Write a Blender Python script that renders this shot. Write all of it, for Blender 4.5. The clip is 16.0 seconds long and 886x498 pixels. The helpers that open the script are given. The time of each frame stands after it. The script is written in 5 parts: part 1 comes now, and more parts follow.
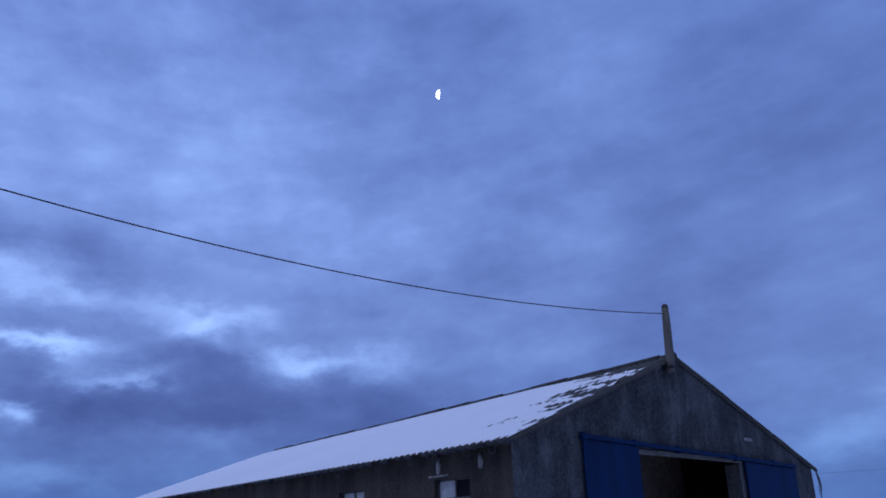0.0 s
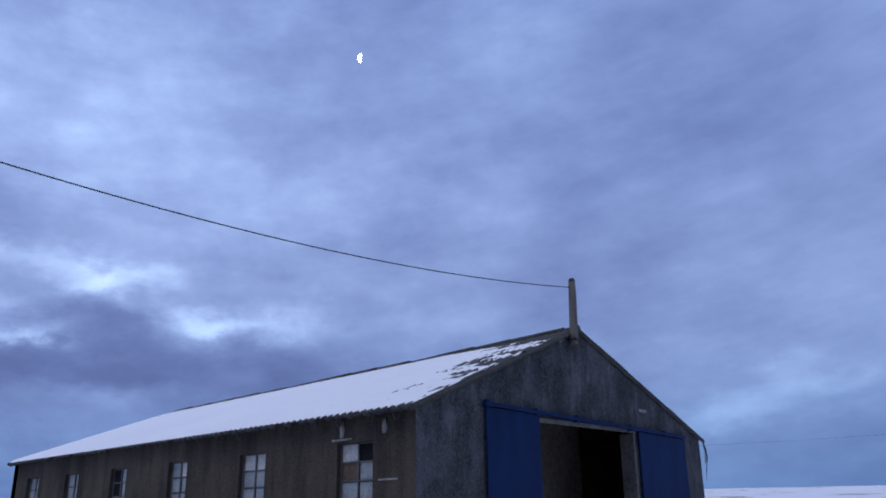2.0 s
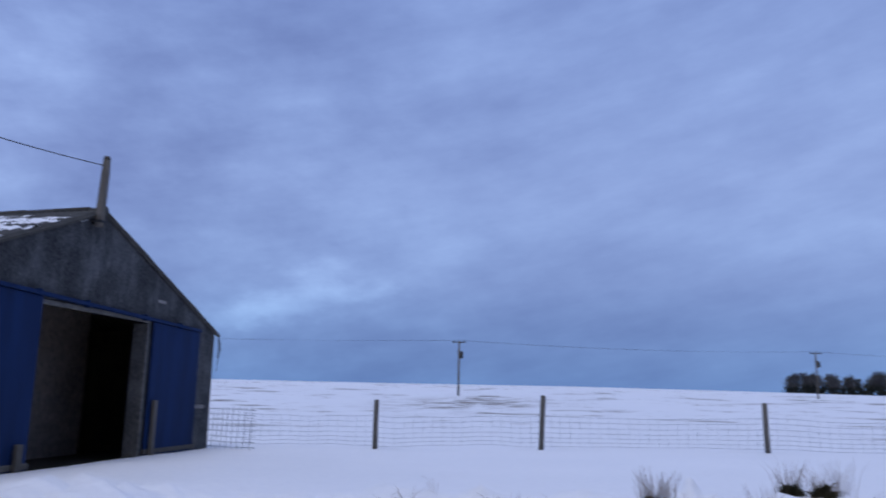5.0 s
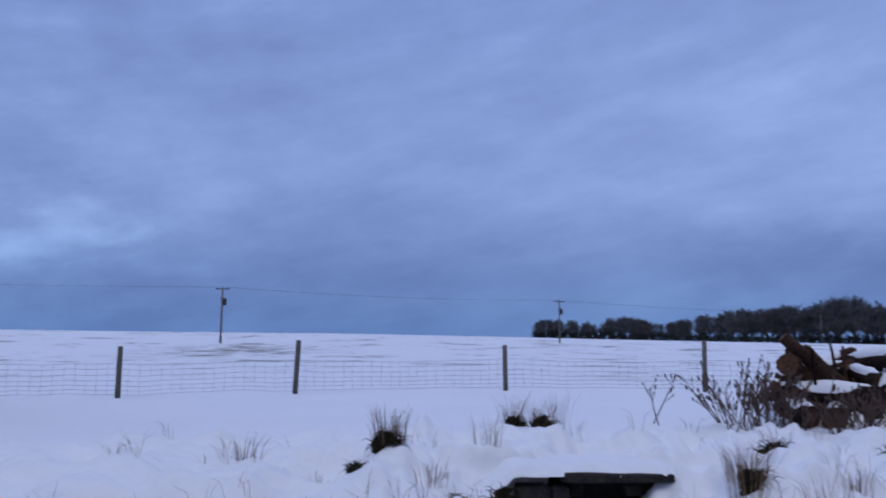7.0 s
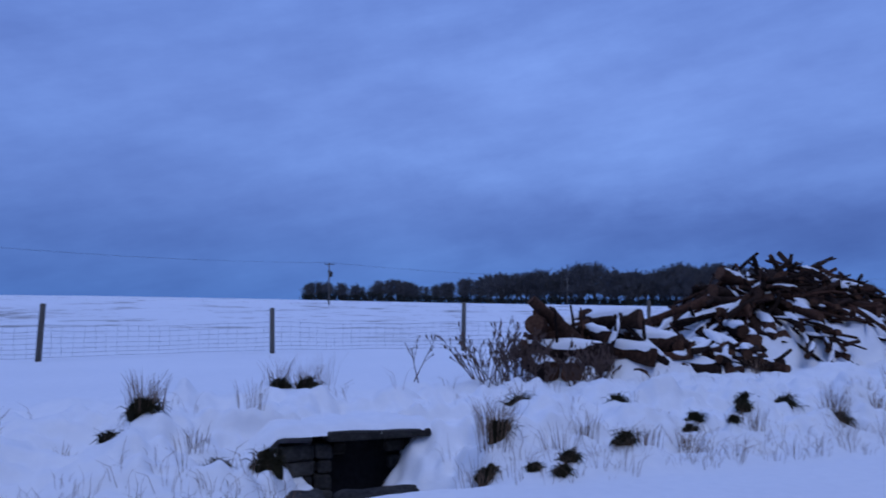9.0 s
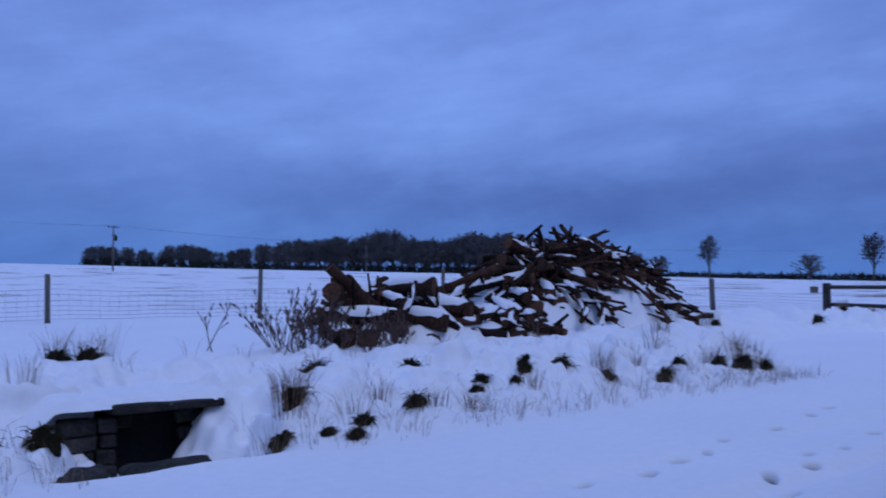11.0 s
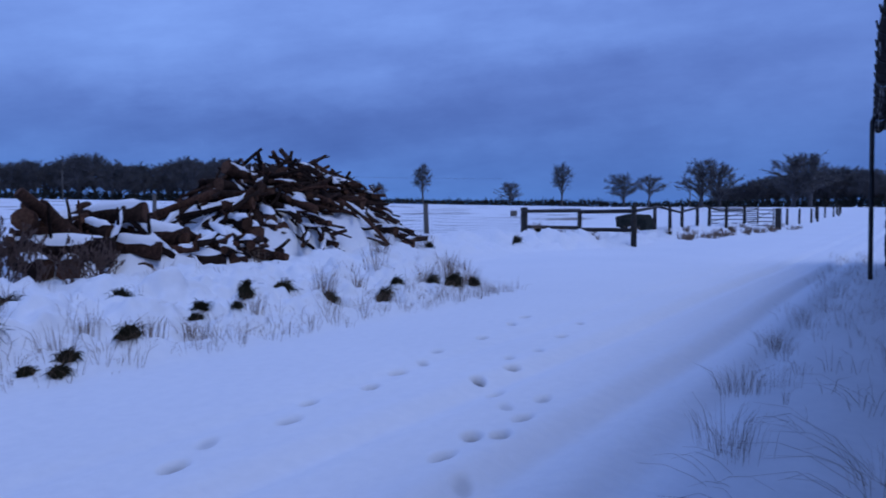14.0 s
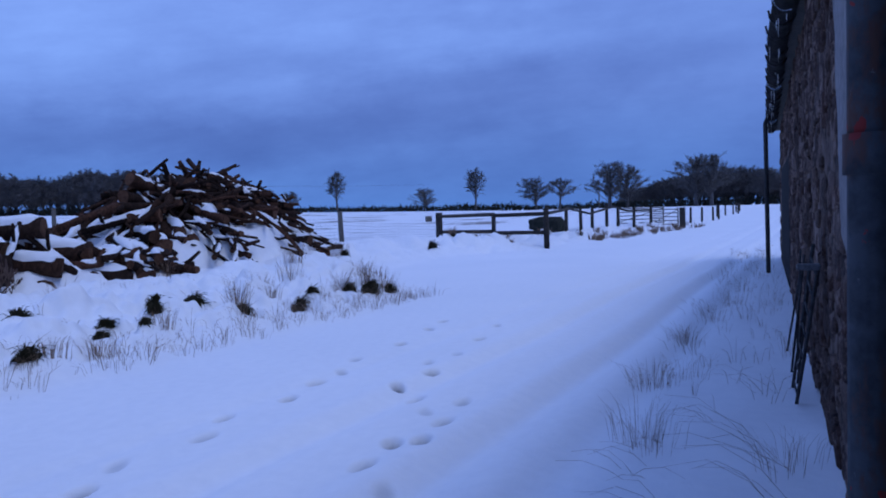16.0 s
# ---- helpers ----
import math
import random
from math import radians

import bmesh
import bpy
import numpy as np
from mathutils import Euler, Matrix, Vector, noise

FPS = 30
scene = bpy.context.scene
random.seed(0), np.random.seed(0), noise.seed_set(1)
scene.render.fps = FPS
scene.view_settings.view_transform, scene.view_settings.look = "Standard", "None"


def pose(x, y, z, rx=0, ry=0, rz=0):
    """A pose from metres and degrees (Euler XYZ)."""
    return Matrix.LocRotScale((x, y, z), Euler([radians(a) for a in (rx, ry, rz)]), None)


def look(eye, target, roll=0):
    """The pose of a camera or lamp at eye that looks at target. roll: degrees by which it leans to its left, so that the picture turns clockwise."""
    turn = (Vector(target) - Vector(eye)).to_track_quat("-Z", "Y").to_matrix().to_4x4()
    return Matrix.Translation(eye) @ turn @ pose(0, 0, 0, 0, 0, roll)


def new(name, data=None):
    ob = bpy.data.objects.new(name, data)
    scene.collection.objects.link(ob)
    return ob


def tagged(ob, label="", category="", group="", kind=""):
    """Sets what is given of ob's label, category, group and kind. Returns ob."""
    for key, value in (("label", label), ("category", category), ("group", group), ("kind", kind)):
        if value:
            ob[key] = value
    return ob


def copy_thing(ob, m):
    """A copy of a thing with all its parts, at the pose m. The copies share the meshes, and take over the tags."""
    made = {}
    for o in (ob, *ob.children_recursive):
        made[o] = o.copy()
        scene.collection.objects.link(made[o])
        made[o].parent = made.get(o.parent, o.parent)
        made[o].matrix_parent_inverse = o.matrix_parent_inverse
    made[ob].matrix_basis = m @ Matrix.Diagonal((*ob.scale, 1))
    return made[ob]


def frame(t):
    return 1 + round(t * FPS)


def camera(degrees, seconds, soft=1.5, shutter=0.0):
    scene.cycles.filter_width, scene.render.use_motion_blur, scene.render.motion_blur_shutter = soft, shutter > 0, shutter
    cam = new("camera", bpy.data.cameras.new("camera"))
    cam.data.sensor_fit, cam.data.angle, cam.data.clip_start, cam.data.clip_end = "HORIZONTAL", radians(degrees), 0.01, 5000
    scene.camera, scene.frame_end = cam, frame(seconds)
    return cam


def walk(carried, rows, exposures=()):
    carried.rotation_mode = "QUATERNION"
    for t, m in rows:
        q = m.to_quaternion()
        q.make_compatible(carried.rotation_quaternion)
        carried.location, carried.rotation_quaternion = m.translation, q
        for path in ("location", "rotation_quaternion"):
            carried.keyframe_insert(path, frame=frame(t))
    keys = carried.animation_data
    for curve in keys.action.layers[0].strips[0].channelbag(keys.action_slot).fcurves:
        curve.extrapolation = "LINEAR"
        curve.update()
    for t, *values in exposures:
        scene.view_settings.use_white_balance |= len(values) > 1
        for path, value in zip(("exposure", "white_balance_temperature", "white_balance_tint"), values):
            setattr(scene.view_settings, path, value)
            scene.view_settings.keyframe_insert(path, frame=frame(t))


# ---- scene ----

cam = camera(58.35, 16.0, 1.8, 0.5)
EXPOSURES = [(0.0, -0.26, 6550, 10), (0.6, -0.24, 6600, 9), (1.1, -0.1, 7500, 7), (1.5, 0.12, 8500, 5), (2.4, 0.26, 8700, 4), (3.0, 0.37, 8800, 4), (3.6, 0.40, 8800, 4), (4.4, 0.24, 8750, 4), (5.0, 0.32, 8800, 4), (7.3, 0.06, 7900, 6), (8.0, -0.13, 6150, 9), (8.8, -0.2, 6100, 10), (9.2, -0.15, 6100, 10), (12.0, -0.16, 6050, 10), (13.0, -0.2, 6050, 9), (15.0, 0.05, 6150, 9), (16.0, 0.05, 6100, 9)]
PATH = [
    (0.0, (-0.173, 0.295, 1.572, 110.41, 1.20, 48.72)),
    (0.5, (-0.153, 0.281, 1.557, 110.01, 0.96, 47.55)),
    (1.0, (-0.155, 0.307, 1.561, 109.39, 0.74, 45.10)),
    (1.5, (-0.160, 0.323, 1.554, 108.80, 0.68, 43.05)),
    (2.0, (-0.179, 0.322, 1.555, 108.00, 0.69, 41.99)),
    (2.5, (-0.177, 0.338, 1.554, 106.77, 0.64, 41.00)),
    (3.0, (-0.164, 0.330, 1.539, 105.45, 0.39, 37.25)),
    (3.5, (-0.124, 0.375, 1.586, 103.91, -0.17, 28.44)),
    (4.0, (-0.082, 0.403, 1.607, 102.58, -0.78, 20.55)),
    (4.5, (-0.042, 0.409, 1.602, 101.60, -0.99, 14.75)),
    (5.0, (0.018, 0.415, 1.592, 100.59, -1.19, 9.05)),
    (5.2, (0.037, 0.411, 1.591, 100.24, -1.15, 6.86)),
    (7.5, (0.311, 0.393, 1.526, 96.50, -0.30, -11.44)),
    (8.0, (0.299, 0.352, 1.532, 96.01, -0.24, -15.98)),
    (8.5, (0.285, 0.301, 1.540, 95.32, -0.26, -20.29)),
    (9.0, (0.283, 0.292, 1.541, 94.47, -0.13, -23.95)),
    (9.2, (0.270, 0.270, 1.545, 94.14, -0.14, -25.36)),
    (11.5, (0.241, 0.186, 1.556, 91.26, -0.24, -42.44)),
    (12.0, (0.244, 0.210, 1.553, 90.05, -0.26, -46.68)),
    (12.5, (0.273, 0.219, 1.528, 88.81, -0.51, -50.36)),
    (13.0, (0.278, 0.240, 1.516, 87.86, -0.71, -53.38)),
    (13.5, (0.268, 0.243, 1.512, 87.21, -0.40, -55.62)),
    (14.0, (0.254, 0.236, 1.508, 86.91, 0.08, -58.38)),
    (14.5, (0.263, 0.236, 1.501, 87.05, 0.45, -61.02)),
    (15.0, (0.262, 0.240, 1.499, 87.20, 0.77, -62.59)),
    (15.5, (0.269, 0.236, 1.499, 87.23, 1.12, -63.63)),
    (16.0, (0.273, 0.234, 1.501, 87.29, 1.54, -64.50)),
]

walk(cam, [(t, pose(*p)) for t, p in PATH], EXPOSURES)

# ---- sky and light ----
world = bpy.data.worlds.new("dusk_sky")
scene.world = world
world.use_nodes = True
wn, wl = world.node_tree.nodes, world.node_tree.links
wn.clear()


def wnode(kind):
    return wn.new(kind)


def wmath(op, a, b=None, clamp=False):
    n = wnode("ShaderNodeMath")
    n.operation, n.use_clamp = op, clamp
    for i, v in enumerate((a, b)):
        if v is None:
            continue
        if isinstance(v, (int, float)):
            n.inputs[i].default_value = v
        else:
            wl.new(v, n.inputs[i])
    return n.outputs[0]


def wramp(fac, stops):
    n = wnode("ShaderNodeValToRGB")
    els = n.color_ramp.elements
    while len(els) < len(stops):
        els.new(0.5)
    for e, (p, c) in zip(els, stops):
        e.position, e.color = p, (*c, 1)
    wl.new(fac, n.inputs[0])
    return n.outputs[0]


def wmix(fac, a, b, blend="MIX"):
    n = wnode("ShaderNodeMix")
    n.data_type, n.blend_type = "RGBA", blend
    for sock, v in ((n.inputs[0], fac), (n.inputs[6], a), (n.inputs[7], b)):
        if isinstance(v, (int, float)):
            sock.default_value = v
        elif isinstance(v, tuple):
            sock.default_value = (*v, 1)
        else:
            wl.new(v, sock)
    return n.outputs[2]


tc = wnode("ShaderNodeTexCoord")
sep = wnode("ShaderNodeSeparateXYZ")
wl.new(tc.outputs["Generated"], sep.inputs[0])
dx, dy, dz = sep.outputs
sky = wnode("ShaderNodeTexSky")
sky.sky_type, sky.sun_disc, sky.sun_elevation, sky.sun_rotation = "NISHITA", False, radians(3), radians(140)
# height of the sky from horizon to zenith gives the base blue, clouds lie over it
base = wramp(dz, [(0.0, (0.079, 0.184, 0.53)), (0.05, (0.090, 0.190, 0.54)), (0.14, (0.122, 0.215, 0.585)), (0.26, (0.158, 0.262, 0.675)), (0.6, (0.150, 0.255, 0.68)), (1.0, (0.22, 0.34, 0.80))])
# angles of the sky, ragged by noise so that the cloud edges are torn
def sphere_noise(scale, detail, rough, stretch):
    m = wnode("ShaderNodeMapping")
    m.inputs["Scale"].default_value = stretch
    wl.new(tc.outputs["Generated"], m.inputs[0])
    n = wnode("ShaderNodeTexNoise")
    n.inputs["Scale"].default_value, n.inputs["Detail"].default_value, n.inputs["Roughness"].default_value = scale, detail, rough
    wl.new(m.outputs[0], n.inputs["Vector"])
    return n


torn = sphere_noise(9.0, 7, 0.6, (1, 1, 2.0))
tsep = wnode("ShaderNodeSeparateColor")
wl.new(torn.outputs["Color"], tsep.inputs[0])
azim = wmath("MULTIPLY", wmath("ARCTAN2", wmath("MULTIPLY", dx, -1.0), dy), 57.2958)
elev = wmath("MULTIPLY", wmath("ARCSINE", dz), 57.2958)
azim = wmath("ADD", azim, wmath("MULTIPLY", wmath("SUBTRACT", tsep.outputs[0], 0.5), 11.0))
elev = wmath("ADD", elev, wmath("MULTIPLY", wmath("SUBTRACT", tsep.outputs[1], 0.5), 5.0))
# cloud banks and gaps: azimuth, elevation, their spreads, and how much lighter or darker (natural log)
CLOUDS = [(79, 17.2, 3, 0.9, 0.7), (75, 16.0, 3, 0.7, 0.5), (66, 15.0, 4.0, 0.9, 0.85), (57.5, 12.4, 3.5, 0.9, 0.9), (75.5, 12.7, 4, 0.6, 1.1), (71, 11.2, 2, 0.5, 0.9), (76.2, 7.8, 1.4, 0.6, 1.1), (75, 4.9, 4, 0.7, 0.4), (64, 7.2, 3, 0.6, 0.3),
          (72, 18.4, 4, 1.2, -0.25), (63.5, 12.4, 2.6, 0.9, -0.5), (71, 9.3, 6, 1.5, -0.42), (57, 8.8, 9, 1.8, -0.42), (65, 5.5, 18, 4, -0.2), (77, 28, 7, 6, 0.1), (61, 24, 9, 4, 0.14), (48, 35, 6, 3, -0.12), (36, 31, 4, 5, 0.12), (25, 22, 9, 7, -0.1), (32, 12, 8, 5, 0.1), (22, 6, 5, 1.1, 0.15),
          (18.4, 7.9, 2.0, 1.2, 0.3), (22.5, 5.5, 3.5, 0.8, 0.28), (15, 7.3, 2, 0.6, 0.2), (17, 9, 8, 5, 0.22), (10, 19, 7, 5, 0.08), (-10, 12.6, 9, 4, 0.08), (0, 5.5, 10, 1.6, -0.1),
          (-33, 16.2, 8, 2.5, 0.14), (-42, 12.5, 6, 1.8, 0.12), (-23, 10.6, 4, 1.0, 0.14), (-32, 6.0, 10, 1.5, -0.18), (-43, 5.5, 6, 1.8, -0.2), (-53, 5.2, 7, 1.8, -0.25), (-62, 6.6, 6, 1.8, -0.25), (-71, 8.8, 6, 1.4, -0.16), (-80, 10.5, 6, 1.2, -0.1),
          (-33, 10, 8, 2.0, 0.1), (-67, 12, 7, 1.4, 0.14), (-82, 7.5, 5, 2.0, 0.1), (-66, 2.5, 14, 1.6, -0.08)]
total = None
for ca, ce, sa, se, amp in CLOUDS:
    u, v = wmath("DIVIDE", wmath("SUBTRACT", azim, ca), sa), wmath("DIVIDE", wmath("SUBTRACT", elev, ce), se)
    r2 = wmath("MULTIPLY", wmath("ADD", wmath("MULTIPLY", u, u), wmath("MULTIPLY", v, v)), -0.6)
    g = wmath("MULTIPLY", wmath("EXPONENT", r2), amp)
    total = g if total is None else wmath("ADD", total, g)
# finer billows everywhere, stronger over the barn
west = wmath("ADD", wmath("MULTIPLY", wmath("MULTIPLY", dx, -1.3, True), 0.8), 0.42)
fine = wmath("ADD", wmath("MULTIPLY", sphere_noise(4.2, 8, 0.55, (1, 1, 1.5)).outputs["Fac"], 0.7), wmath("MULTIPLY", sphere_noise(13.0, 7, 0.6, (1, 1, 1.8)).outputs["Fac"], 0.3))
total = wmath("ADD", total, wmath("MULTIPLY", wmath("MULTIPLY", wmath("SUBTRACT", fine, 0.5), 1.7), west))
turn = wnode("ShaderNodeMapping")
turn.inputs["Rotation"].default_value = (0.0, 0.22, 0.0)
wl.new(tc.outputs["Generated"], turn.inputs[0])
flat = wnode("ShaderNodeMapping")
flat.inputs["Scale"].default_value = (1, 1, 4.5)
wl.new(turn.outputs[0], flat.inputs[0])
streaks = wnode("ShaderNodeTexNoise")
streaks.inputs["Scale"].default_value, streaks.inputs["Detail"].default_value, streaks.inputs["Roughness"].default_value = 4.5, 8, 0.6
wl.new(flat.outputs[0], streaks.inputs["Vector"])
total = wmath("ADD", total, wmath("MULTIPLY", wmath("SUBTRACT", streaks.outputs["Fac"], 0.5), 0.55))
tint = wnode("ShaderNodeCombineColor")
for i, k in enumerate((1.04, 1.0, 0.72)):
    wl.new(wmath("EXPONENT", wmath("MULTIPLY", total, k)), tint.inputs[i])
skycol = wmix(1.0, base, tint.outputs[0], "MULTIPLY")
# the cloud is lighter over the log heap and far to the west
lobe = wmath("POWER", wmath("ADD", wmath("MULTIPLY", dx, 0.62), wmath("MULTIPLY", dy, 0.74), True), 5.0)
skycol = wmix(wmath("MULTIPLY", lobe, 0.8, True), skycol, wmix(1.0, skycol, (1.42, 1.36, 1.24), "MULTIPLY"))
glow = wmath("MULTIPLY", wmath("ADD", dx, 0.42), -2.4, True)
skycol = wmix(glow, skycol, wmix(1.0, skycol, (1.25, 1.21, 1.16), "MULTIPLY"))
skycol = wmix(0.003, skycol, sky.outputs[0])
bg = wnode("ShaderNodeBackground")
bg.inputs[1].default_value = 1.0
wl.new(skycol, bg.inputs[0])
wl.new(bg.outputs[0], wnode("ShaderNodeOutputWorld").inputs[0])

sun = new("sun", bpy.data.lights.new("sun", "SUN"))
sun.data.energy, sun.data.angle, sun.data.color = 0.85, radians(28), (0.78, 0.82, 1.0)
sun.matrix_world = look((0, 0, 50), (2, 26, 0))


# ---- materials ----
class Nodes:
    """A small helper to write a node material."""

    def __init__(self, name, roughness=0.8, metallic=0.0):
        self.m = bpy.data.materials.new(name)
        self.m.use_nodes = True
        self.t = self.m.node_tree
        self.b = self.t.nodes["Principled BSDF"]
        self.b.inputs["Roughness"].default_value = roughness
        self.b.inputs["Metallic"].default_value = metallic
        self.co = self.t.nodes.new("ShaderNodeTexCoord").outputs["Object"]

    def noise(self, scale, detail=4, rough=0.55, stretch=None, world=False):
        co = self.co
        if world:
            co = self.t.nodes.new("ShaderNodeNewGeometry").outputs["Position"]
        if stretch:
            mp = self.t.nodes.new("ShaderNodeMapping")
            mp.inputs["Scale"].default_value = stretch
            self.t.links.new(co, mp.inputs[0])
            co = mp.outputs[0]
        n = self.t.nodes.new("ShaderNodeTexNoise")
        n.inputs["Scale"].default_value, n.inputs["Detail"].default_value, n.inputs["Roughness"].default_value = scale, detail, rough
        self.t.links.new(co, n.inputs["Vector"])
        return n.outputs["Fac"]

    def random(self):
        return self.t.nodes.new("ShaderNodeObjectInfo").outputs["Random"]

    def island(self):
        return self.t.nodes.new("ShaderNodeNewGeometry").outputs["Random Per Island"]

    def ramp(self, fac, stops):
        n = self.t.nodes.new("ShaderNodeValToRGB")
        els = n.color_ramp.elements
        while len(els) < len(stops):
            els.new(0.5)
        for e, (p, c) in zip(els, stops):
            e.position, e.color = p, ((*c, 1) if len(c) == 3 else c)
        self.t.links.new(fac, n.inputs[0])
        return n.outputs[0]

    def mix(self, fac, a, b, blend="MIX"):
        n = self.t.nodes.new("ShaderNodeMix")
        n.data_type, n.blend_type = "RGBA", blend
        for sock, v in ((n.inputs[0], fac), (n.inputs[6], a), (n.inputs[7], b)):
            if isinstance(v, (int, float)):
                sock.default_value = v
            elif isinstance(v, tuple):
                sock.default_value = (*v, 1)
            else:
                self.t.links.new(v, sock)
        return n.outputs[2]

    def finish(self, colour, bump=None, strength=0.4, distance=0.02, rough=None):
        if isinstance(colour, tuple):
            self.b.inputs["Base Color"].default_value = (*colour, 1)
        else:
            self.t.links.new(colour, self.b.inputs["Base Color"])
        if bump is not None:
            n = self.t.nodes.new("ShaderNodeBump")
            n.inputs["Strength"].default_value, n.inputs["Distance"].default_value = strength, distance
            self.t.links.new(bump, n.inputs["Height"])
            self.t.links.new(n.outputs[0], self.b.inputs["Normal"])
        if rough is not None:
            self.t.links.new(rough, self.b.inputs["Roughness"])
        return self.m


def two_tone(name, dark, light, scale, fine, roughness=0.85, bump=0.5, distance=0.01, metallic=0.0, stretch=None, vary=0.0):
    n = Nodes(name, roughness, metallic)
    c = n.ramp(n.noise(scale, 5, 0.6, stretch), [(0.37, dark), (0.63, light)])
    grain = n.noise(fine, 6, 0.65, stretch)
    c = n.mix(0.5, c, n.ramp(grain, [(0.3, tuple(v * 0.55 for v in dark)), (0.7, tuple(min(1, v * 1.35) for v in light))]))
    if vary:
        c = n.mix(1.0, c, n.ramp(n.random(), [(0, (1 - vary,) * 3), (1, (1 + vary,) * 3)]), "MULTIPLY")
    return n.finish(c, grain, bump, distance)


def snow_material():
    n = Nodes("snow", 0.6)
    big, fine = n.noise(0.35, 4, 0.5, world=True), n.noise(9, 6, 0.6, world=True)
    c = n.mix(0.5, n.ramp(big, [(0.3, (0.80, 0.81, 0.83)), (0.7, (0.88, 0.88, 0.89))]), n.ramp(fine, [(0.3, (0.78, 0.79, 0.82)), (0.7, (0.89, 0.89, 0.90))]))
    return n.finish(c, fine, 0.35, 0.03)


def field_material():
    """Snow with stubble and soil showing through in far, flat streaks."""
    n = Nodes("snow_ground", 0.6)
    big, fine = n.noise(0.35, 4, 0.5, world=True), n.noise(9, 6, 0.6, world=True)
    c = n.mix(0.5, n.ramp(big, [(0.3, (0.80, 0.81, 0.83)), (0.7, (0.88, 0.88, 0.89))]), n.ramp(fine, [(0.3, (0.78, 0.79, 0.82)), (0.7, (0.89, 0.89, 0.90))]))
    attr = n.t.nodes.new("ShaderNodeAttribute")
    attr.attribute_name = "field"
    streak = n.ramp(n.noise(0.13, 8, 0.74, (1.0, 0.9, 1.0), True), [(0.553, (0, 0, 0)), (0.625, (1, 1, 1))])
    clod = n.ramp(n.noise(1.1, 6, 0.75, None, True), [(0.62, (0, 0, 0)), (0.69, (1, 1, 1))])
    spots = n.mix(1.0, streak, clod, "ADD")
    spots = n.mix(1.0, spots, attr.outputs["Fac"], "MULTIPLY")
    bare = n.t.nodes.new("ShaderNodeAttribute")
    bare.attribute_name = "bare"
    tuss = n.ramp(n.noise(0.45, 7, 0.7, (1.0, 0.5, 1.0), True), [(0.47, (0, 0, 0)), (0.56, (1, 1, 1))])
    spots = n.mix(1.0, spots, n.mix(1.0, tuss, bare.outputs["Fac"], "MULTIPLY"), "ADD")
    c = n.mix(spots, c, (0.17, 0.13, 0.09))
    # shade inside the footprints is put into the snow colour
    print_shade = n.t.nodes.new("ShaderNodeAttribute")
    print_shade.attribute_name = "print_shade"
    c = n.mix(print_shade.outputs["Fac"], c, (0.08, 0.08, 0.09))
    return n.finish(c, fine, 0.35, 0.03)


SNOW = snow_material()
GROUND = field_material()


def gable_material():
    n = Nodes("weathered_concrete", 0.92)
    mott = n.noise(0.85, 10, 0.72)
    streak = n.noise(1.6, 8, 0.7, (1, 1.5, 0.4))
    c = n.ramp(mott, [(0.40, (0.010, 0.0105, 0.0105)), (0.5, (0.036, 0.037, 0.037)), (0.60, (0.135, 0.137, 0.138))])
    c = n.mix(0.5, c, n.ramp(streak, [(0.40, (0.010, 0.010, 0.010)), (0.52, (0.05, 0.05, 0.051)), (0.64, (0.16, 0.16, 0.162))]))
    grit = n.noise(26, 5, 0.7)
    c = n.mix(0.35, c, n.ramp(grit, [(0.35, (0.015, 0.015, 0.016)), (0.7, (0.2, 0.205, 0.215))]))
    return n.finish(c, grit, 0.5, 0.012)


def side_material():
    n = Nodes("brown_harled_wall", 0.95)
    mott = n.noise(0.9, 7, 0.62)
    streak = n.noise(1.8, 6, 0.6, (1.5, 1, 0.2))
    c = n.ramp(mott, [(0.38, (0.02, 0.0155, 0.012)), (0.62, (0.07, 0.055, 0.043))])
    c = n.mix(0.5, c, n.ramp(streak, [(0.40, (0.014, 0.011, 0.009)), (0.60, (0.078, 0.062, 0.049))]))
    grit = n.noise(30, 4, 0.7)
    c = n.mix(0.2, c, n.ramp(grit, [(0.35, (0.05, 0.045, 0.04)), (0.7, (0.2, 0.18, 0.165))]))
    return n.finish(c, grit, 0.5, 0.012)


def blue_material():
    n = Nodes("blue_paint", 0.75)
    n.b.inputs["Specular IOR Level"].default_value = 0.15
    wear = n.noise(1.4, 6, 0.6, (1, 2, 0.4))
    c = n.ramp(wear, [(0.3, (0.001, 0.014, 0.054)), (0.7, (0.002, 0.025, 0.092))])
    chip = n.ramp(n.noise(11, 7, 0.7), [(0.66, (0, 0, 0)), (0.72, (1, 1, 1))])
    c = n.mix(n.mix(1.0, chip, (0.4, 0.4, 0.4), "MULTIPLY"), c, (0.03, 0.05, 0.10))
    low = n.t.nodes.new("ShaderNodeSeparateXYZ")
    n.t.links.new(n.co, low.inputs[0])
    moss = n.mix(1.0, n.ramp(low.outputs[2], [(0.1, (1, 1, 1)), (0.35, (0, 0, 0))]), n.ramp(n.noise(3, 6, 0.7), [(0.4, (0, 0, 0)), (0.6, (0.7, 0.7, 0.7))]), "MULTIPLY")
    c = n.mix(moss, c, (0.025, 0.055, 0.05))
    return n.finish(c, wear, 0.2, 0.01)


